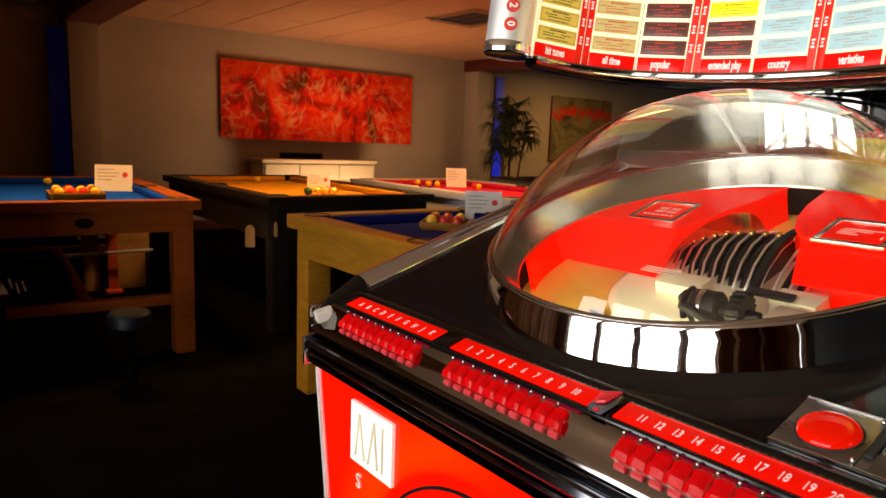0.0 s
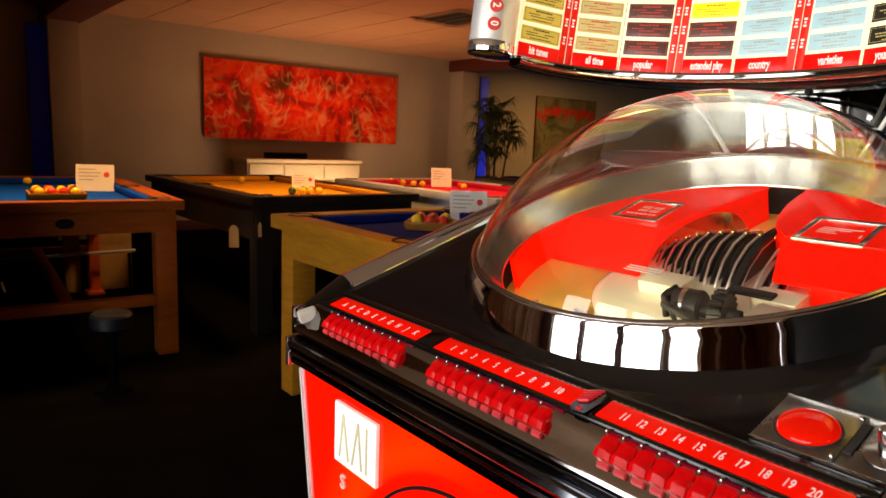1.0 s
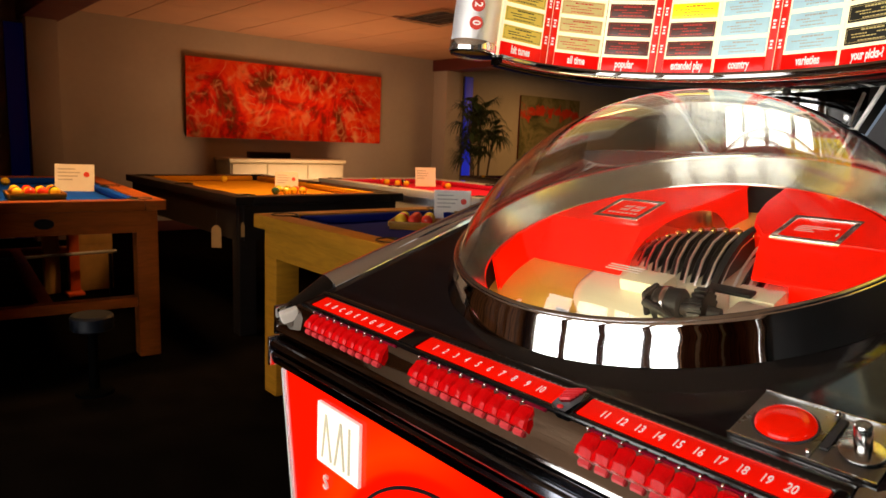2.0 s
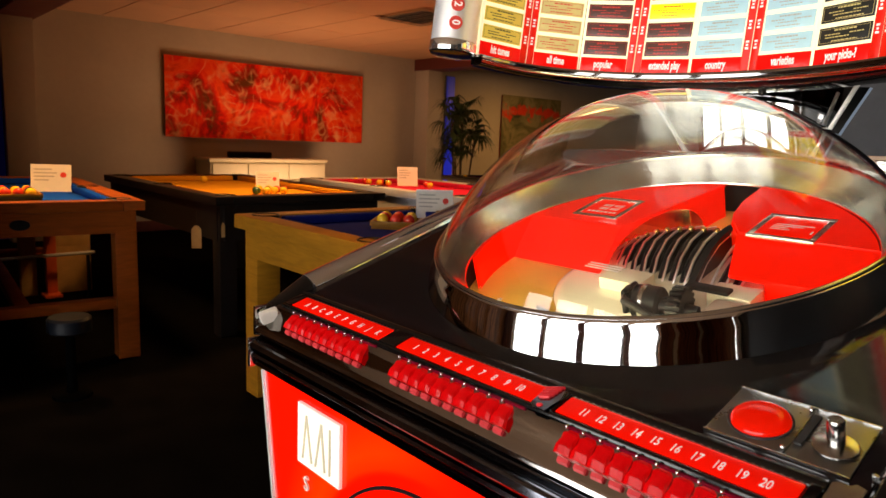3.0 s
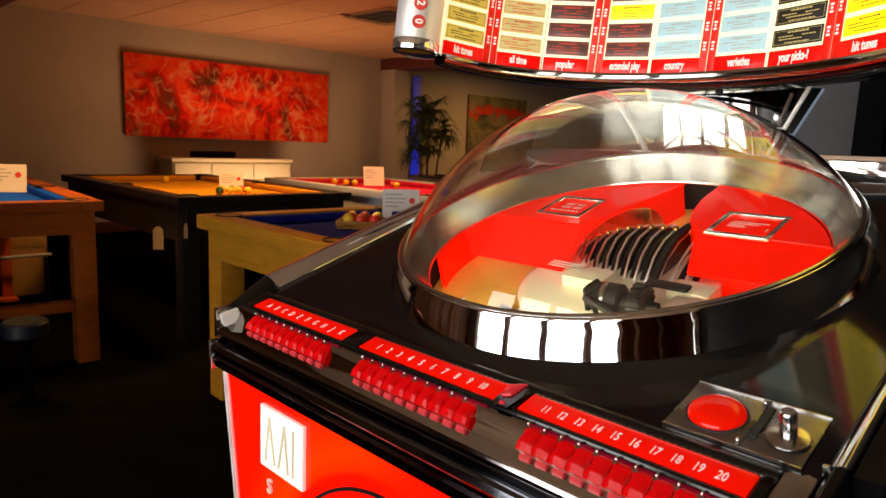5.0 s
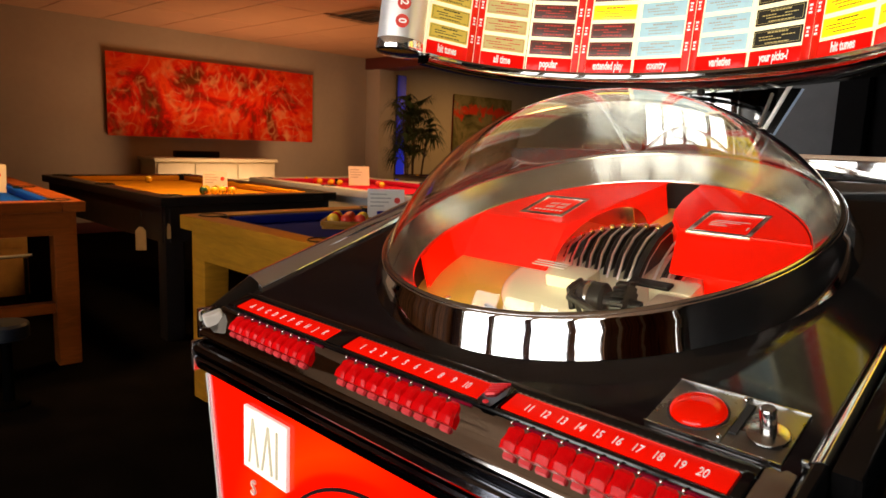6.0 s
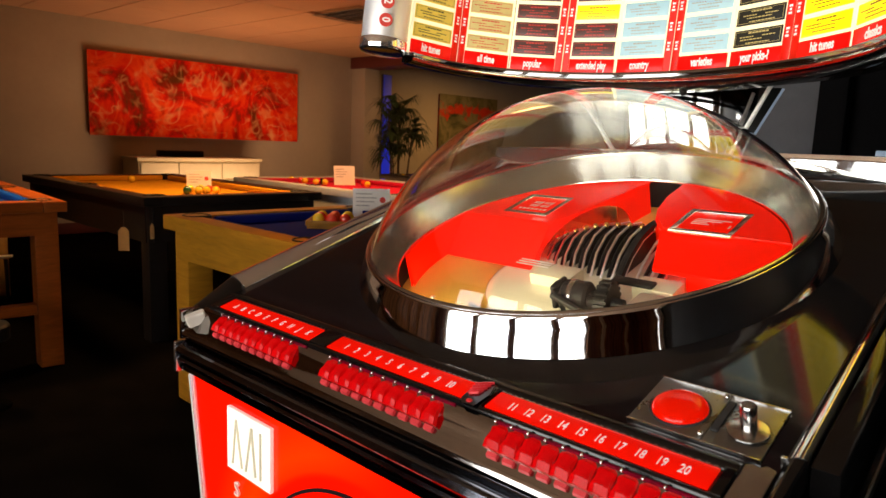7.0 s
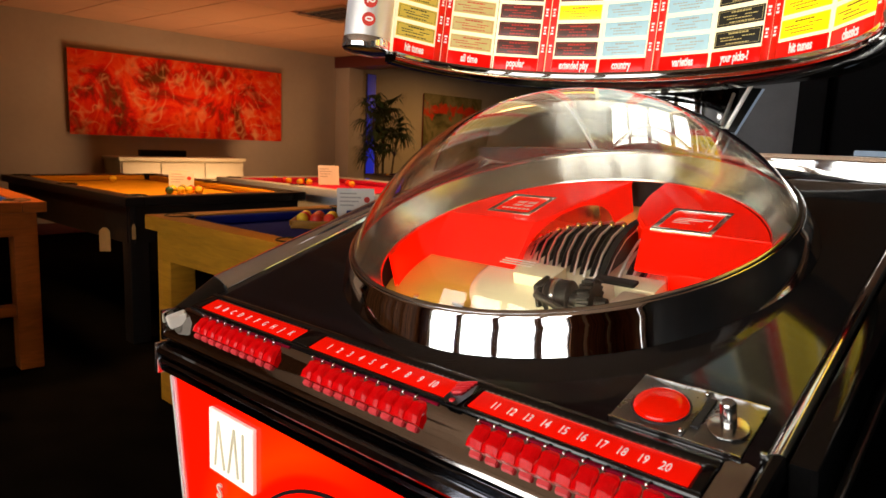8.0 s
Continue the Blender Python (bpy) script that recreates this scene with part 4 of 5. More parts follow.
jp("gripper_arm", tube([(0.004, 0.262, -0.034), (0.018, 0.232, -0.032), (0.060, 0.222, -0.040), (0.100, 0.250, -0.042)], [0.005, 0.005, 0.004, 0.003], 10), RUBBER, "black gripper arm")
for dv in (0.0, 0.006, 0.012):
    jp("gripper_pin", tube([(-0.086, 0.300 + dv, -0.036), (-0.036, 0.300 + dv, -0.036)], 0.0010, 8), STEEL_WIRE)
jp("deck_cable", tube([(-0.09, 0.205, -0.052), (-0.03, 0.185, -0.050), (0.03, 0.195, -0.049), (0.09, 0.230, -0.050)], 0.0028, 8), RUBBER)
for u_, v_ in ((-0.15, 0.20), (-0.07, 0.150), (0.03, 0.14), (0.12, 0.19)):
    jp("deck_screw", lathe([(0, 0.0015), (0.003, 0.0012), (0.0036, 0)], 12, m=Matrix.Translation((u_, v_, -0.0530))), STEEL_WIRE)

# records standing in their ring, parted by bent wires with brass tips
AX = (0.028, 0.402, -0.268)
ring_r, rec_r = 0.165, 0.087
rec = mesh_of(lathe([(0, -0.0025), (rec_r - 0.002, -0.0025), (rec_r, 0), (rec_r - 0.002, 0.0025), (0, 0.0025)], 40), "record", VINYL, 30)
wire_pts = [(rec_r + 0.002) * Vector((math.cos(radians(a)), math.sin(radians(a)), 0)) for a in range(-25, 118, 20)]
wire = mesh_of(tube(wire_pts, 0.0018, 6), "divider_wire", STEEL_WIRE, 60)
bead = mesh_of(sphere(0.0046, u=10, v=6), "brass_tip", GOLD, 60)
mag = jp("record_magazine", lathe([(0.05, -0.09), (0.088, -0.09), (0.088, 0.09), (0.05, 0.09)], 40, closed=True, m=pose(*AX, 90, 0, 0)), RUBBER, "black record magazine drum")
for k in range(-10, 5):
    a = k * 3.9
    base = pose(*AX, 0, a, 0) @ Matrix.Translation((0, 0, ring_r)) @ Matrix(((0, 0, 1, 0), (-1, 0, 0, 0), (0, 1, 0, 0), (0, 0, 0, 1)))
    half = pose(*AX, 0, a + 1.95, 0) @ Matrix.Translation((0, 0, ring_r)) @ Matrix(((0, 0, 1, 0), (-1, 0, 0, 0), (0, 1, 0, 0), (0, 0, 0, 1)))
    if k != 2:
        r = new("record", rec)
        r.parent, r.matrix_local = mag, base
    w = new("divider_wire", wire)
    w.parent, w.matrix_local = mag, half
    d = new("brass_tip", bead)
    d.parent, d.matrix_local = mag, half @ Matrix.Translation(wire_pts[-2])
mag.matrix_local = TOPM
jp("gold_backplate", box(-0.190, -0.044, 0.488, 0.493, -0.06, -0.013, 0.002), GOLD, "brass plate behind the records")
jp("magazine_arch", lathe([(0.092, -0.004), (0.101, -0.004), (0.101, 0.004), (0.092, 0.004)], 40, closed=True, m=pose(AX[0] + 0.012, AX[1], AX[2] + ring_r - 0.004, 0, 97, 0)), RUBBER, "black arched record guide")

# ---- front edge: label strips, keys, bezel ----
GROUPS = [("ABCDEFGHJK", -0.2771, 0.01615, -0.300, -0.1185, -0.2725, 0.01580),
          ([str(k) for k in range(1, 11)], -0.0681, 0.0155, -0.0895, 0.0915, -0.0650, 0.01555),
          ([str(k) for k in range(11, 21)], 0.1378, 0.0155, 0.1165, 0.2960, 0.1420, 0.01530)]
key_mesh = None
for names, s0, pitch, a, b, k0, kp in GROUPS:
    strip = jp("label_strip", box(a, b, -0.0075, 0.0140, 0.0022, 0.0036, 0.0006), RED_LIT, "lit red selection label strip")
    ink = bmesh.new()
    for k, n in enumerate(names):
        letters(n, 0.0122, 0.0002, 0.62, ink, Matrix.Translation((s0 + k * pitch, 0.0018, 0.0039)))
    jp("label_print", ink, WHITE_INK, parent=strip)
    comb = [(b - 0.001, 0.0142), (a + 0.001, 0.0142)]
    for k in range(30):
        x = a + 0.003 + (b - a - 0.006) * k / 29
        comb += [(x - 0.0012, 0.0147), (x - 0.0012, 0.0156), (x + 0.0012, 0.0156), (x + 0.0012, 0.0147)]
    jp("strip_clip", prism(comb[::-1], 0.0024, 0.0041), CHROME_DULL, parent=strip, smooth=None)
    jp("key_bar", box(k0 - 0.0075, k0 + 9 * kp + 0.0165, -0.0166, -0.0140, -0.006, 0.0015, 0.0006), RED_BAR, "dark red bar behind a row of keys")
    for k in range(10):
        if key_mesh is None:
            kb = bmesh.new()
            rings = [[kb.verts.new(p) for p in ((-h, v, w), (-h * 0.45, v - 0.0004, w + 0.0014), (h * 0.45, v - 0.0004, w + 0.0014), (h, v, w), (h * 0.92, v + dv, w - 0.0085), (-h * 0.92, v + dv, w - 0.0085))]
                     for v, w, h, dv in ((0.0018, -0.0014, 0.0070, 0.0), (-0.0030, 0.0004, 0.0066, 0.0), (-0.0075, -0.0012, 0.0055, 0.0), (-0.0125, -0.0036, 0.0068, 0.002), (-0.0160, -0.0080, 0.0072, 0.006))]
            for p, q in zip(rings, rings[1:]):
                for i in range(6):
                    j = (i + 1) % 6
                    kb.faces.new((p[i], p[j], q[j], q[i]))
            kb.faces.new(rings[0][::-1]), kb.faces.new(rings[-1])
            bmesh.ops.scale(kb, vec=(1, 1.07, 1.08), verts=kb.verts)
            bmesh.ops.recalc_face_normals(kb, faces=kb.faces)
            tip = [(-0.0166, -0.0112), (-0.0194, -0.0132), (-0.0188, -0.0180), (-0.0130, -0.0172)]
            turn = Matrix(((0, 0, 1, 0), (1, 0, 0, 0), (0, 1, 0, 0), (0, 0, 0, 1)))
            key_mesh = mesh_of(kb, "selection_key", RED_GEM_GLOW, None)
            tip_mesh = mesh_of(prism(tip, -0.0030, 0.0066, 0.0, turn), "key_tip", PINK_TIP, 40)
            core_mesh = mesh_of(box(-0.0026, 0.0026, -0.0095, -0.0040, -0.0080, -0.0022, 0.0008), "key_stem", INK_DARK, 30)
            pip_mesh = mesh_of(sphere(0.0016, u=8, v=6), "key_pip", CHROME, 60)
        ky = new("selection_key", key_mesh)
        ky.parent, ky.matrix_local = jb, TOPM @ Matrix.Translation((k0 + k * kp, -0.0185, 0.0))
        for nm, me in (("key_tip", tip_mesh), ("key_stem", core_mesh)):
            bit = new(nm, me)
            bit.parent = ky
        pip = new("key_pip", pip_mesh)
        pip.parent, pip.matrix_local = ky, Matrix.Translation((-0.0064, 0.0012, 0.0022))


def run(profile, x0, x1, bm=None):
    """A moulding of that section (y, z), run across the front."""
    b = bmesh.new()
    ends = [[b.verts.new((x, y, z)) for y, z in profile] for x in (x0, x1)]
    n = len(profile)
    for i in range(n):
        j = (i + 1) % n
        b.faces.new((ends[0][i], ends[0][j], ends[1][j], ends[1][i]))
    b.faces.new(ends[0][::-1]), b.faces.new(ends[1])
    return join(bm, b)


bz = jp("label_bezel", run([(-0.0138, 0.0004), (-0.0130, 0.0030), (-0.0115, 0.0040), (-0.0095, 0.0038), (-0.0082, 0.0022), (0.0150, 0.0022), (0.0162, 0.0042), (0.0195, 0.0056), (0.0235, 0.0048), (0.0275, 0.0024), (0.0290, 0.0004)], -0.3165, 0.3056), BLACK_GLOSS, "glossy black rounded surround of the label strips", smooth=50)
for x0, x1 in ((-0.3160, -0.3015), (-0.1170, -0.0910), (0.0930, 0.1150), (0.2975, 0.3052)):
    jp("bezel_bridge", box(x0, x1, -0.0098, 0.0175, 0.0021, 0.0046, 0.0012, 3), BLACK_GLOSS, parent=bz)
jp("key_bezel", run([(-0.0120, 0.9262), (-0.0185, 0.9235), (-0.0225, 0.9150), (-0.0290, 0.9040), (-0.0350, 0.9000), (-0.0375, 0.8950), (-0.0370, 0.8890), (-0.0330, 0.8860), (-0.015, 0.8860)], -0.3400, 0.3400), BEZEL_CHROME, "smoked chrome key bezel", Matrix(), smooth=50)
jp("front_moulding", run([(-0.019, 0.8850), (-0.032, 0.8848), (-0.0440, 0.8800), (-0.0465, 0.8745), (-0.0440, 0.8700), (-0.0385, 0.8690), (-0.0385, 0.8675), (-0.0430, 0.8665), (-0.0445, 0.8630), (-0.0420, 0.8595), (-0.0370, 0.8590),
                          (-0.0370, 0.8575), (-0.0405, 0.8560), (-0.0405, 0.8500), (-0.034, 0.8460), (-0.019, 0.8460)], -0.3400, 0.3400), DARK_CHROME, "stepped dark chrome front moulding", Matrix(), smooth=30)
for s in (-1, 1):
    jp("corner_cap", box(s * 0.3405, s * 0.3465, -0.038, 0.0, 0.886, 0.9245, 0.0025), CHROME, "chrome corner cap", Matrix())
    jp("corner_cap", box(s * 0.3405, s * 0.3470, -0.046, 0.0, 0.846, 0.8845, 0.0025), CHROME_DULL, "chrome corner cap", Matrix())
# white clip pieces at the corner of the bezel
jp("corner_clip", prism([(-0.3330, -0.0400), (-0.3180, -0.0440), (-0.3120, -0.0225), (-0.3260, -0.0170)], -0.0130, 0.0010, 0.0014), PAPER_WHITE, "white plastic corner clip")
jp("corner_clip", prism([(-0.3440, -0.0330), (-0.3340, -0.0370), (-0.3300, -0.0180), (-0.3420, -0.0150)], -0.0110, 0.0010, 0.0012), CLEAR_TRIM, "clear corner clip")

# side rails, their bevelled front corners and the back rail
for s in (-1, 1):
    sec = [(0.3255, 0.0004), (0.3275, 0.0040), (0.3320, 0.0085), (0.3390, 0.0120), (0.3470, 0.0138), (0.3530, 0.0130), (0.3565, 0.0095), (0.3575, 0.0040), (0.3575, -0.022), (0.3525, -0.022), (0.3525, -0.002)]
    if s > 0:
        jp("rail_filler", box(0.3395, 0.3575, 0.0425, 0.615, -0.030, 0.0035, 0.002), BLACK_GLOSS, "glossy black edge")
        sec = [(0.3255 + (x - 0.3255) * 0.42, z * 0.6) for x, z in sec]
    b = bmesh.new()
    e1 = [b.verts.new((s * x, 0.0425, z)) for x, z in sec]
    e2 = [b.verts.new((s * x, 0.615, z)) for x, z in sec]
    for i in range(len(sec)):
        j = (i + 1) % len(sec)
        b.faces.new((e1[i], e1[j], e2[j], e2[i]))
    b.faces.new(e1), b.faces.new(e2)
    jp("side_rail", b, SOFT_CHROME if s < 0 else CHROME, "polished chrome side rail", smooth=50)
    b = bmesh.new()
    e1 = [b.verts.new((s * x, 0.0418, z * 0.9)) for x, z in sec]
    e2 = [b.verts.new((s * (0.3255 + (x - 0.3255) * 0.66), -0.0225, min(z * 0.1 - 0.001, 0.0) if z > -0.01 else z)) for x, z in sec]
    for i in range(len(sec)):
        j = (i + 1) % len(sec)
        b.faces.new((e1[i], e1[j], e2[j], e2[i]))
    b.faces.new(e1), b.faces.new(e2)
    jp("rail_corner", b, BLACK_GLOSS, "bevelled glossy corner", smooth=30)
    jp("rail_clip", box(s * 0.3235, s * 0.3275, 0.040, 0.0425, 0.0, 0.006, 0.0006), CHROME_DULL)
jp("back_rail", box(-0.352, 0.352, -0.004, 0.006, -0.002, 0.030, 0.003), SOFT_CHROME, "chrome back rail", m=pose(0, 0.566, 1.112, -4, 0, 0))
jp("side_moulding", box(0.3530, 0.3600, 0.02, 0.60, -0.075, -0.066, 0.002), CHROME_DULL)
jp("side_moulding", box(-0.3600, -0.3530, 0.02, 0.60, -0.075, -0.066, 0.002), CHROME_DULL)

jp("corner_plate", prism([(0.3062, -0.013), (0.3245, -0.013), (0.3245, 0.0305), (0.3180, 0.0325), (0.3150, 0.0285), (0.3100, 0.0300), (0.3062, 0.0270)], 0.0004, 0.0022, 0.0005), CHROME_DULL, "worn grey metal corner plate")

# script emblem between the label strips: plain looped strokes on a grey plate
emb = jp("emblem", prism([(0.0935, -0.010), (0.1000, -0.0155), (0.1120, -0.0150), (0.1140, 0.004), (0.1100, 0.0165), (0.0985, 0.0185), (0.0930, 0.010)], 0.0044, 0.0062, 0.0008), DARK_CHROME, "grey emblem with red script strokes")
for k in range(4):
    y = 0.0145 - 0.0042 * k
    jp("emblem_stroke", tube([(0.0925 + 0.001 * k, y - 0.004, 0.0070), (0.0975, y - 0.0042, 0.0071), (0.1035, y - 0.0005, 0.0071), (0.1075 - 0.0006 * k, y + 0.0035, 0.0070)], [0.0008, 0.0019, 0.0020, 0.0010], 8), RED_SCRIPT, parent=emb)
jp("emblem_stroke", sphere(0.0028, Matrix.Translation((0.1035, -0.0105, 0.0064)) @ Matrix.Diagonal((1.1, 0.9, 0.35, 1)), 12, 8), RED_SCRIPT, parent=emb)

# coin and button plate
pl = jp("coin_plate", box(0.2188, 0.2725, 0.0342, 0.0938, 0.0004, 0.0022, 0.0007), PLATE_STEEL, "brushed chrome button plate")
jp("lock_plate", box(0.2800, 0.3130, 0.0342, 0.0938, 0.0004, 0.0022, 0.0007), PLATE_STEEL, "brushed chrome lock plate", parent=pl)
jp("slot_floor", box(0.2726, 0.2799, 0.0345, 0.0935, 0.0003, 0.0009), PLATE_STEEL, parent=pl)
for v0_, v1_ in ((0.0336, 0.0350), (0.0930, 0.0944)):
    jp("plate_edge", box(0.2184, 0.3134, v0_, v1_, 0.0004, 0.0031, 0.0004), CHROME, parent=pl)
BUT = Matrix.Translation((0.2468, 0.0620, 0)) @ Matrix.Diagonal((0.93, 0.93, 1, 1))
jp("push_button", lathe([(0.0215, 0.0020), (0.0215, 0.0042), (0.0200, 0.0062), (0.0150, 0.0082), (0.0075, 0.0093), (0, 0.0096)], 48, m=BUT), RED_BUTTON, "large round red push button", parent=pl, smooth=60)
jp("button_ring", lathe([(0.0236, 0.0020), (0.0234, 0.0032), (0.0222, 0.0034), (0.0217, 0.0026)], 48, m=BUT), INK_DARK, parent=pl, smooth=60)
jp("slot", box(0.2735, 0.2790, 0.050, 0.086, 0.0010, 0.0032, 0.0006), INK_DARK, parent=pl)
jp("lock_rose", lathe([(0.0, 0.0036), (0.0140, 0.0036), (0.0138, 0.0048), (0.0125, 0.0052), (0, 0.0052)], 32, m=Matrix.Translation((0.2970, 0.0585, 0))), CHROME_DULL, parent=pl, smooth=40)
jp("lock_post", lathe([(0.0056, 0.0053), (0.0056, 0.0225), (0.0046, 0.0240), (0, 0.0240)], 24, m=Matrix.Translation((0.2965, 0.0600, 0))), CHROME_DULL, "chrome lock post", parent=pl, smooth=40)
jp("rivet", sphere(0.0022, Matrix.Translation((0.2710, 0.0880, 0.0042)), 8, 6), CHROME, parent=pl)
jp("rivet", sphere(0.0022, Matrix.Translation((0.2710, 0.0400, 0.0042)), 8, 6), CHROME, parent=pl)

# lit red front panel
FRONT = material("lit_red_front_glass", (0.60, 0.004, 0.0), 0.2, vary=0.05, spec=0.2, emit=0.85, emit_color=(1, 0.03, 0.0))
nt = FRONT.node_tree
co = nt.nodes["Texture Coordinate"]
far = nt.nodes.new("ShaderNodeVectorMath")      # printed rings round the middle of the glass
far.operation = "DISTANCE"
far.inputs[1].default_value = (-0.004, 0.6165, 0.010)
nt.links.new(co.outputs["Object"], far.inputs[0])
rp = nt.nodes.new("ShaderNodeValToRGB")
while len(rp.color_ramp.elements) < 5:
    rp.color_ramp.elements.new(0.5)
for e, (p, c) in zip(rp.color_ramp.elements, ((0.202, (0.86, 0.003, 0.0, 1)), (0.2055, (1.0, 0.030, 0.0, 1)), (0.222, (1.0, 0.052, 0.0, 1)), (0.246, (1.0, 0.030, 0.0, 1)), (0.285, (1.0, 0.005, 0.0, 1)))):
    e.position, e.color = p, c
nt.links.new(far.outputs["Value"], rp.inputs["Fac"])
spl = nt.nodes.new("ShaderNodeSeparateXYZ")
nt.links.new(co.outputs["Object"], spl.inputs[0])
fd = nt.nodes.new("ShaderNodeMapRange")
fd.interpolation_type = "SMOOTHSTEP"
fd.inputs["From Min"].default_value, fd.inputs["From Max"].default_value = -0.09, 0.05
nt.links.new(spl.outputs["X"], fd.inputs["Value"])
mx = nt.nodes.new("ShaderNodeMix")
mx.data_type = "RGBA"
mx.inputs["B"].default_value = (1.0, 0.005, 0.0, 1)
nt.links.new(fd.outputs[0], mx.inputs["Factor"])
nt.links.new(rp.outputs["Color"], mx.inputs["A"])
nt.links.new(mx.outputs["Result"], nt.nodes["Principled BSDF"].inputs["Emission Color"])
FR = pose(0, -0.0195, 0, 90, 0, 0)        # the front's own plane: x across, y up, z out of it
jp("front_panel", prism([(-0.200, 0.12), (0.200, 0.12), (0.326, 0.844), (-0.326, 0.844)], 0, 0.010, 0.001), FRONT, "backlit red and orange front panel", m=FR)
for s in (-1, 1):
    b = prism([(s * 0.201, 0.12), (s * 0.211, 0.12), (s * 0.337, 0.844), (s * 0.327, 0.844)][::s], 0, 0.0135, 0.002)
    jp("front_edge_strip", b, POST_METAL, "chrome edge strip", m=FR)
bd = jp("badge", box(-0.2390, -0.1500, 0.7570, 0.8310, 0.0102, 0.0150, 0.0010), BADGE_WHITE, "white square badge with pale strokes", m=FR)
for k, (x0, x1) in enumerate(((-0.226, -0.218), (-0.218, -0.206), (-0.198, -0.186), (-0.186, -0.178), (-0.168, -0.168))):
    lo, hi = ((x0, 0.766), (x1, 0.820)) if k % 2 == 0 else ((x0, 0.820), (x1, 0.766))
    jp("badge_stroke", tube([(lo[0], lo[1], 0.0152), (hi[0], hi[1], 0.0152)], 0.0017, 6), PALE_GOLD, parent=bd)
ring = jp("front_ring", lathe([(0.1865, 0.0101), (0.1865, 0.0118), (0.1900, 0.0118), (0.1900, 0.0101)], 96, m=Matrix.Translation((-0.004, 0.6165, 0))), RUBBER, "black ring on the front panel", m=FR)
jp("front_letter", letters("S", 0.026, 0.0012, 1.0, m=Matrix.Translation((-0.222, 0.733, 0.0125))), PAPER_WHITE, "raised white letter", m=FR)
for k in range(5):
    x = -0.190 + k * 0.034
    jp("front_letter", box(x - 0.008, x + 0.008, 0.700 - 0.004 * k, 0.722 - 0.004 * k, 0.0102, 0.0130, 0.001), PAPER_WHITE, "raised white letter", m=FR)

# ---- neck and curved title display ----
b = bmesh.new()
cols = []
for i in range(9):
    f = i / 8
    x0, x1 = -0.092 - 0.094 * f, 0.050 + 0.056 * f
    xm, hw = (x0 + x1) / 2, (x1 - x0) / 2
    cols.append([b.verts.new((xm + hw * q / 12, 0.582 + 0.27 - math.sqrt(0.0729 - (hw * q / 12) ** 2) + 0.21 * hw * q / 12, 1.085 + 0.15 * f)) for q in range(-12, 13)])
for p, q in zip(cols, cols[1:]):
    for k in range(24):
        b.faces.new((p[k], p[k + 1], q[k + 1], q[k]))
ext = bmesh.ops.extrude_face_region(b, geom=b.faces[:])
bmesh.ops.translate(b, vec=(0, 0.012, 0), verts=[v for v in ext["geom"] if isinstance(v, bmesh.types.BMVert)])
jp("neck", b, CHROME, "polished chrome bowed neck, wider at the top", m=Matrix())
jp("neck_rod", tube([(-0.098, 0.574, 1.118), (-0.1915, 0.588, 1.236)], 0.0030, 10), POST_METAL, m=Matrix())
jp("neck_rod", tube([(0.0570, 0.590, 1.118), (0.1080, 0.602, 1.236)], 0.0032, 10), POST_METAL, m=Matrix())
jp("rod_collar", lathe([(0, -0.004), (0.0055, -0.004), (0.0060, 0.0), (0.0055, 0.004), (0, 0.004)], 16, m=pose(0.0765, 0.596, 1.163, 0, 22, 0)), CHROME, m=Matrix())
jp("neck_foot", prism([(0.078 * math.cos(radians(a)), 0.026 * math.sin(radians(a))) for a in range(0, 181, 6)], 0, 0.008, 0.002), RUBBER, "black arched foot of the neck", m=pose(-0.018, 0.573, 1.126, 90, 0, 0))
jp("neck_foot_rim", tube([(-0.018 + 0.079 * math.cos(radians(a)), 0.5645, 1.126 + 0.027 * math.sin(radians(a))) for a in range(0, 181, 6)], 0.0013, 8), CHROME, "thin bright rim of the arched foot", m=Matrix())

HM = pose(0, 0.512, 1.2475, -6.92, 0, 0)
PW = 0.0829
K0, K2 = 1.80, 30.24


def display_point(s, off=0.0):
    """A point on the curved display at s metres from its middle, off metres towards the listener."""
    x = y = 0.0
    n = 48
    h = s / n
    for k in range(n):
        m_ = (k + 0.5) * h
        a = -(K0 * m_ + K2 * m_ ** 3 / 3)
        x += math.cos(a) * h
        y += math.sin(a) * h
    a = -(K0 * s + K2 * s ** 3 / 3)
    return Vector((x + off * math.sin(a), y - off * math.cos(a), 0)), a


def sweep(profile, s0, s1, n, closed=True, taper=0.0):
    """A section (outwards, up) run along the display's curve, thinner behind and below towards its ends."""
    b = bmesh.new()
    rings = []
    for k in range(n + 1):
        s = s0 + (s1 - s0) * k / n
        u = 1.0 if taper == 0.0 else min(1.0, (S1 - abs(s)) / taper)
        f = 0.15 + 0.85 * u * u * (3 - 2 * u)
        top = max([z for o, z in profile if z < 0.05], default=0.0)
        rings.append([b.verts.new(display_point(s, o * f if o < -0.013 else o)[0] + Vector((0, 0, z if z > 0.05 else top + (z - top) * f))) for o, z in profile])
    m_ = len(profile)
    for a, c in zip(rings, rings[1:]):
        for i in range(m_ if closed else m_ - 1):
            j = (i + 1) % m_
            b.faces.new((a[i], a[j], c[j], c[i]))
    b.faces.new(rings[0]), b.faces.new(rings[-1][::-1])
    return b


HT = 0.30
S1 = 5 * PW
jp("display_rim", sweep([(-0.004, -0.001), (0.0125, -0.001), (0.0160, -0.0022), (0.0168, -0.0050), (0.0150, -0.0125), (0.0120, -0.0155), (-0.004, -0.016)], -S1, S1, 72), BEZEL_CHROME, "smoked chrome rim under the title display", m=HM, smooth=50)
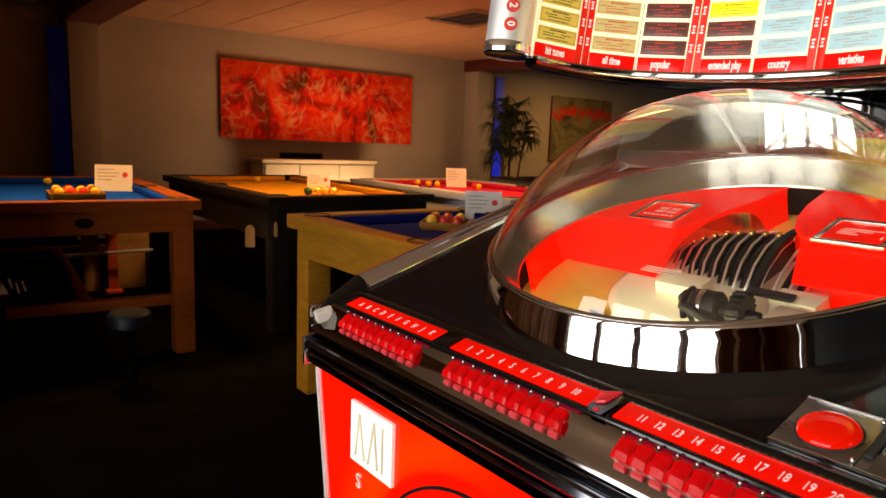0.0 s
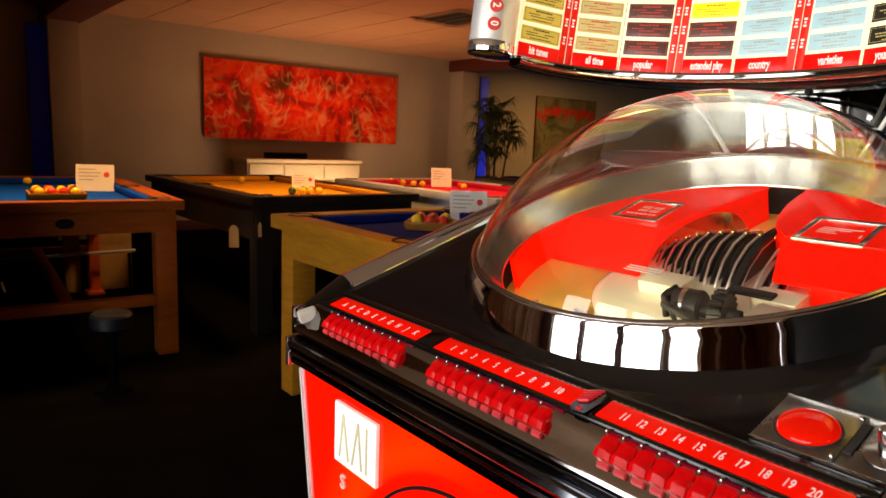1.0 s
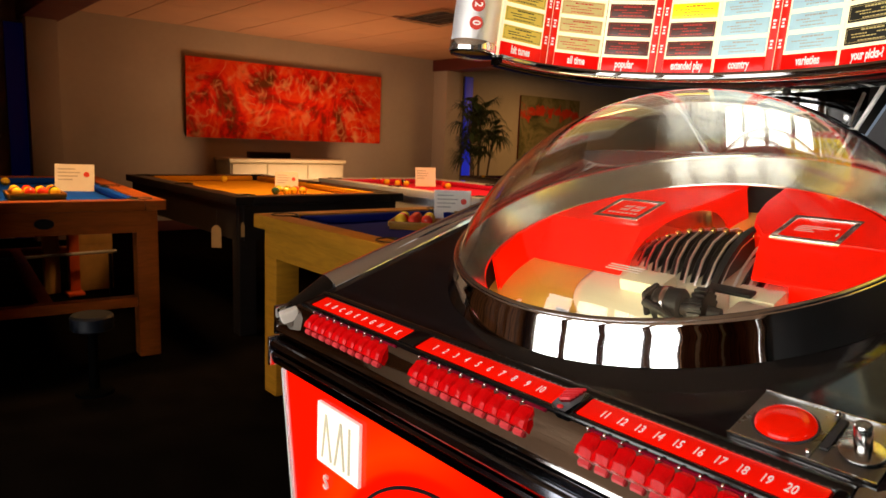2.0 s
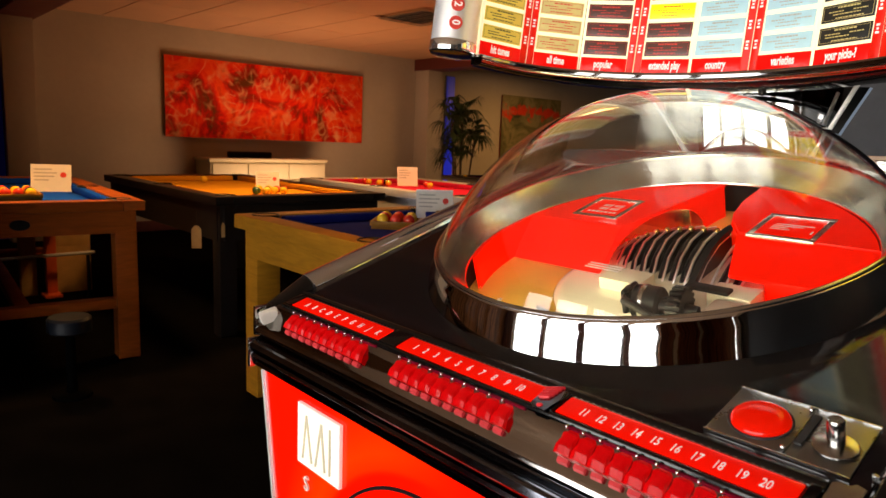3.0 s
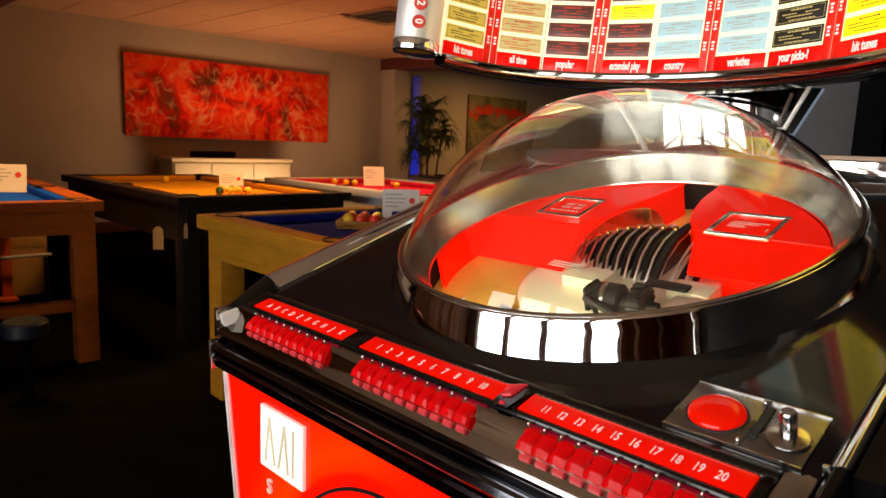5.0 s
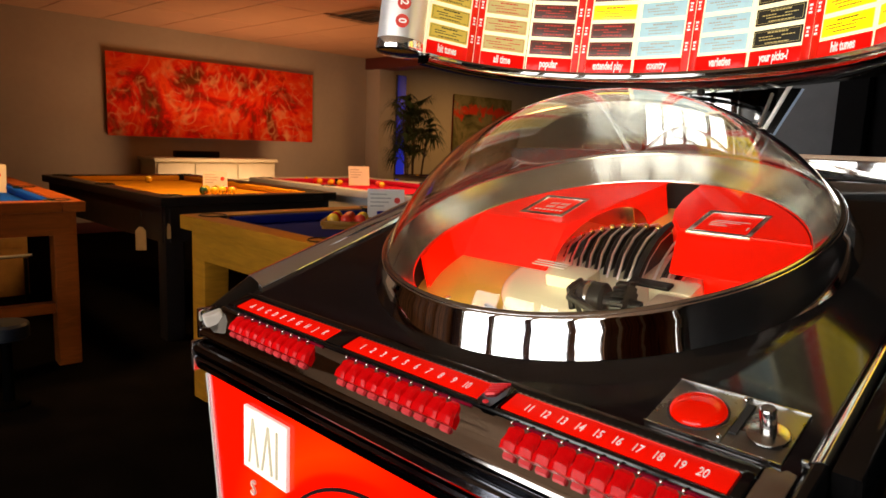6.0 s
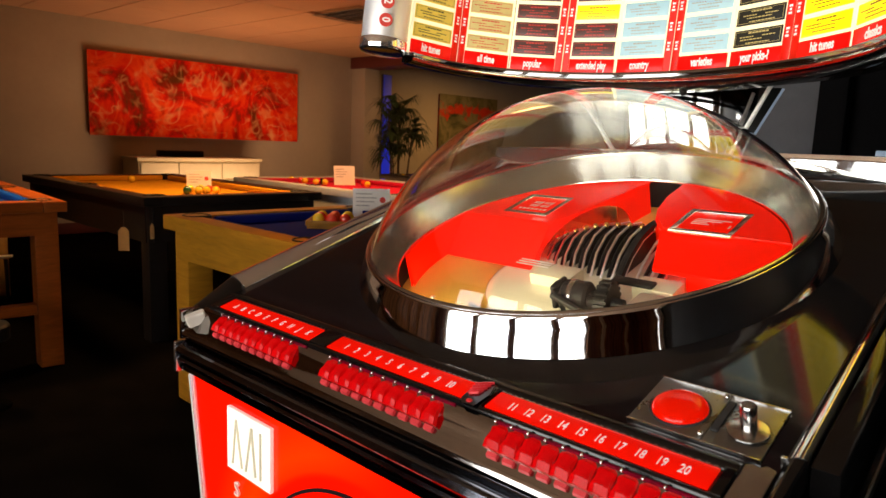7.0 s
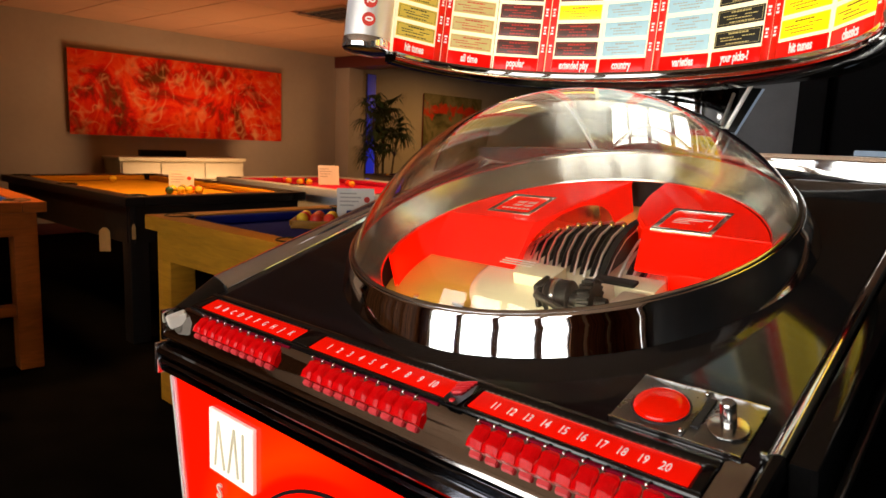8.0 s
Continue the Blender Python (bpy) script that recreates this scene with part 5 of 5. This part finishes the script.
jp("display_base", sweep([(0.0, -0.0165), (0.009, -0.0170), (0.006, -0.0210), (-0.010, -0.0235), (-0.03, -0.0225), (-0.03, -0.0165)], -S1, S1, 72, taper=0.40), BLACK_GLOSS, "black curved base of the display", m=HM, smooth=50)
jp("display_screw", sphere(0.0055, Matrix.Translation((0.031, 0.492, 1.2185)), 12, 8), RUBBER, "dark round screw under the display", m=Matrix())
jp("display_back", sweep([(-0.012, -0.015), (-0.05, -0.015), (-0.05, HT), (-0.012, HT)], -S1, S1, 72, taper=0.22), BLACK_GLOSS, "black curved back of the display", m=HM, smooth=50)
jp("display_cap", sweep([(-0.05, HT + 0.001), (0.03, HT + 0.001), (0.03, HT + 0.02), (-0.05, HT + 0.02)], -S1, S1, 48), CHROME, "chrome top rail of the display", m=HM, smooth=50)


def card_material(name, color, emit):
    return material(name, color, 0.40, vary=0.10, scale=60, coat=0.25, emit=emit, emit_color=color)


CARD = {"olive": card_material("olive_card", (0.56, 0.40, 0.06), 0.50), "sand": card_material("sand_card", (0.55, 0.45, 0.17), 0.34),
        "brown": card_material("dark_brown_card", (0.085, 0.03, 0.022), 0.12), "yellow": card_material("yellow_card", (0.95, 0.72, 0.0), 0.80),
        "blue": card_material("pale_blue_card", (0.36, 0.56, 0.63), 0.30), "black": card_material("black_card", (0.012, 0.012, 0.01), 0.0)}
PRINT = {"olive": INK_DARK, "sand": INK_RED, "brown": INK_RED, "yellow": INK_DARK, "blue": INK_GREY, "black": CARD["sand"]}
HEAD = ["hit tunes", "all time", "popular", "extended play", "country", "varieties", "your picks-?", "hit tunes", "classics", ""]
HUES = ["olive", "sand", "brown", "brown", "blue", "blue", "black", "yellow", "yellow", "yellow"]
HEAD_RED = material("lit_red_heading", (0.7, 0.004, 0.002), 0.2, vary=0.08, coat=0.05, spec=0.3, emit=0.42, emit_color=(1, 0.008, 0.004))
NUM_RED = material("lit_red_number_strip", (0.6, 0.008, 0.004), 0.3, vary=0.25, scale=14, spec=0.3, emit=0.34, emit_color=(0.9, 0.022, 0.002))
ROWP, ROW0, ROWH = 0.0272, 0.0250, 0.0212
NR = 10
COLW = 0.0100
for k in range(10):
    pa, _ = display_point((k - 5) * PW)
    pb, _ = display_point((k - 4) * PW)
    mid, d = (pa + pb) / 2, (pb - pa)
    L = d.length
    M = HM @ Matrix.Translation(mid) @ Matrix.Rotation(math.atan2(d.y, d.x), 4, "Z")   # x along, -y to the listener, z up
    panel = jp("title_panel", box(-L / 2 + 0.0004, L / 2 - 0.0004, 0.0, 0.006, 0, HT), WHITE_LIT, "lit cream panel of title cards", m=M)
    odd = k % 2
    na, nb = (-L / 2 + 0.001, -L / 2 + 0.001 + COLW) if odd else (L / 2 - 0.001 - COLW, L / 2 - 0.001)
    ca, cb = (nb + 0.0025, L / 2 - 0.0045) if odd else (-L / 2 + 0.0045, na - 0.0025)
    jp("heading_strip", box(ca - 0.002, cb + 0.002, -0.0022, -0.0002, 0.0006, 0.0205, 0.0006), HEAD_RED, parent=panel)
    if HEAD[k]:
        jp("heading_print", letters(HEAD[k], 0.0160, 0.0002, 0.50 if len(HEAD[k]) > 10 else 0.56, m=Matrix.Translation(((ca + cb) / 2, -0.0026, 0.0105)) @ pose(0, 0, 0, 90, 0, 0), bold=0.034), WHITE_INK, parent=panel)
    jp("number_strip", box(na, nb, -0.0026, -0.0002, 0.0006, HT - 0.002, 0.0006), NUM_RED, parent=panel)
    nums, prints = bmesh.new(), bmesh.new()
    rnd = random.Random(k)
    for r in range(NR):
        z = ROW0 + r * ROWP
        hue = HUES[k] if not (k == 3 and r == 2) else "yellow"
        card = jp("title_card", box(ca, cb, -0.0016, -0.0002, z, z + ROWH, 0.0004), CARD[hue], parent=panel)
        nx = (na + nb) / 2
        for q, w in ((0.0150, 0.0022), (0.0105, 0.0014), (0.0060, 0.0022)):
            box(nx - w, nx + w, -0.0031, -0.0027, z + q - 0.0014, z + q + 0.0014, bm=nums)
        wid = cb - ca
        for q, f0, f1 in ((0.0165, 0.30, 0.72), (0.0120, rnd.uniform(0.06, 0.14), rnd.uniform(0.4, 0.42)), (0.0120, 0.6, rnd.uniform(0.8, 0.93)),
                          (0.0085, rnd.uniform(0.08, 0.3), rnd.uniform(0.6, 0.8)), (0.0040, rnd.uniform(0.2, 0.3), rnd.uniform(0.7, 0.82))):
            x = ca + wid * f0
            while x < ca + wid * f1:
                l = rnd.uniform(0.0016, 0.0052)
                box(x, min(x + l, ca + wid * f1), -0.0021, -0.0017, z + q - 0.0006, z + q + (0.0006 if q < 0.015 else 0.0012), bm=prints)
                x += l + 0.001
        if hue in ("olive", "sand", "black", "brown"):
            for za, zb in ((0.0022, 0.0025), (ROWH - 0.0025, ROWH - 0.0022)):
                box(ca + 0.002, cb - 0.002, -0.0020, -0.0017, z + za, z + zb, bm=prints)
            for xa in (ca + 0.002, cb - 0.0023):
                box(xa, xa + 0.0003, -0.0020, -0.0017, z + 0.0026, z + ROWH - 0.0026, bm=prints)
    jp("card_print", prints, PRINT[HUES[k]], parent=panel, smooth=None)
    jp("number_print", nums, WHITE_INK, parent=panel, smooth=None)

# rounded end posts of the display with red number discs
for s in (-1, 1):
    m = HM @ Matrix.Translation((-0.353, -0.222, 0) if s < 0 else (0.405, -0.235, 0))
    post = jp("end_post", lathe([(0.0, 0.012), (0.0350, 0.012), (0.0350, HT + 0.01), (0.0, HT + 0.01)], 48), POST_METAL, "satin aluminium end post", m=m)
    jp("post_collar", lathe([(0.0, -0.004), (0.0357, -0.004), (0.0362, -0.0025), (0.0362, 0.0095), (0.0353, 0.0115), (0, 0.0115)], 48), SOFT_CHROME, parent=post)
    jp("post_foot", lathe([(0.0, -0.0085), (0.020, -0.0085), (0.0335, -0.0065), (0.0352, -0.0043), (0, -0.0043)], 48), BLACK_GLOSS, parent=post)
    view = math.degrees(math.atan2(-0.42 - 0.30, 0.44 + 0.35))
    for j, ch in enumerate("0202"):
        mm = pose(0, 0, 0.034 + j * 0.0262, 0, 0, view) @ pose(0.0352, 0, 0, 0, 90, 0)
        jp("number_disc", lathe([(0, 0), (0.0098, 0), (0.0095, 0.0012), (0, 0.0012)], 28, m=mm), INK_RED, parent=post)
        jp("disc_print", letters(ch, 0.016, 0.0002, 0.9, m=mm @ pose(0, 0, 0.0016, 0, 0, 0), bold=0.03), WHITE_INK, parent=post)
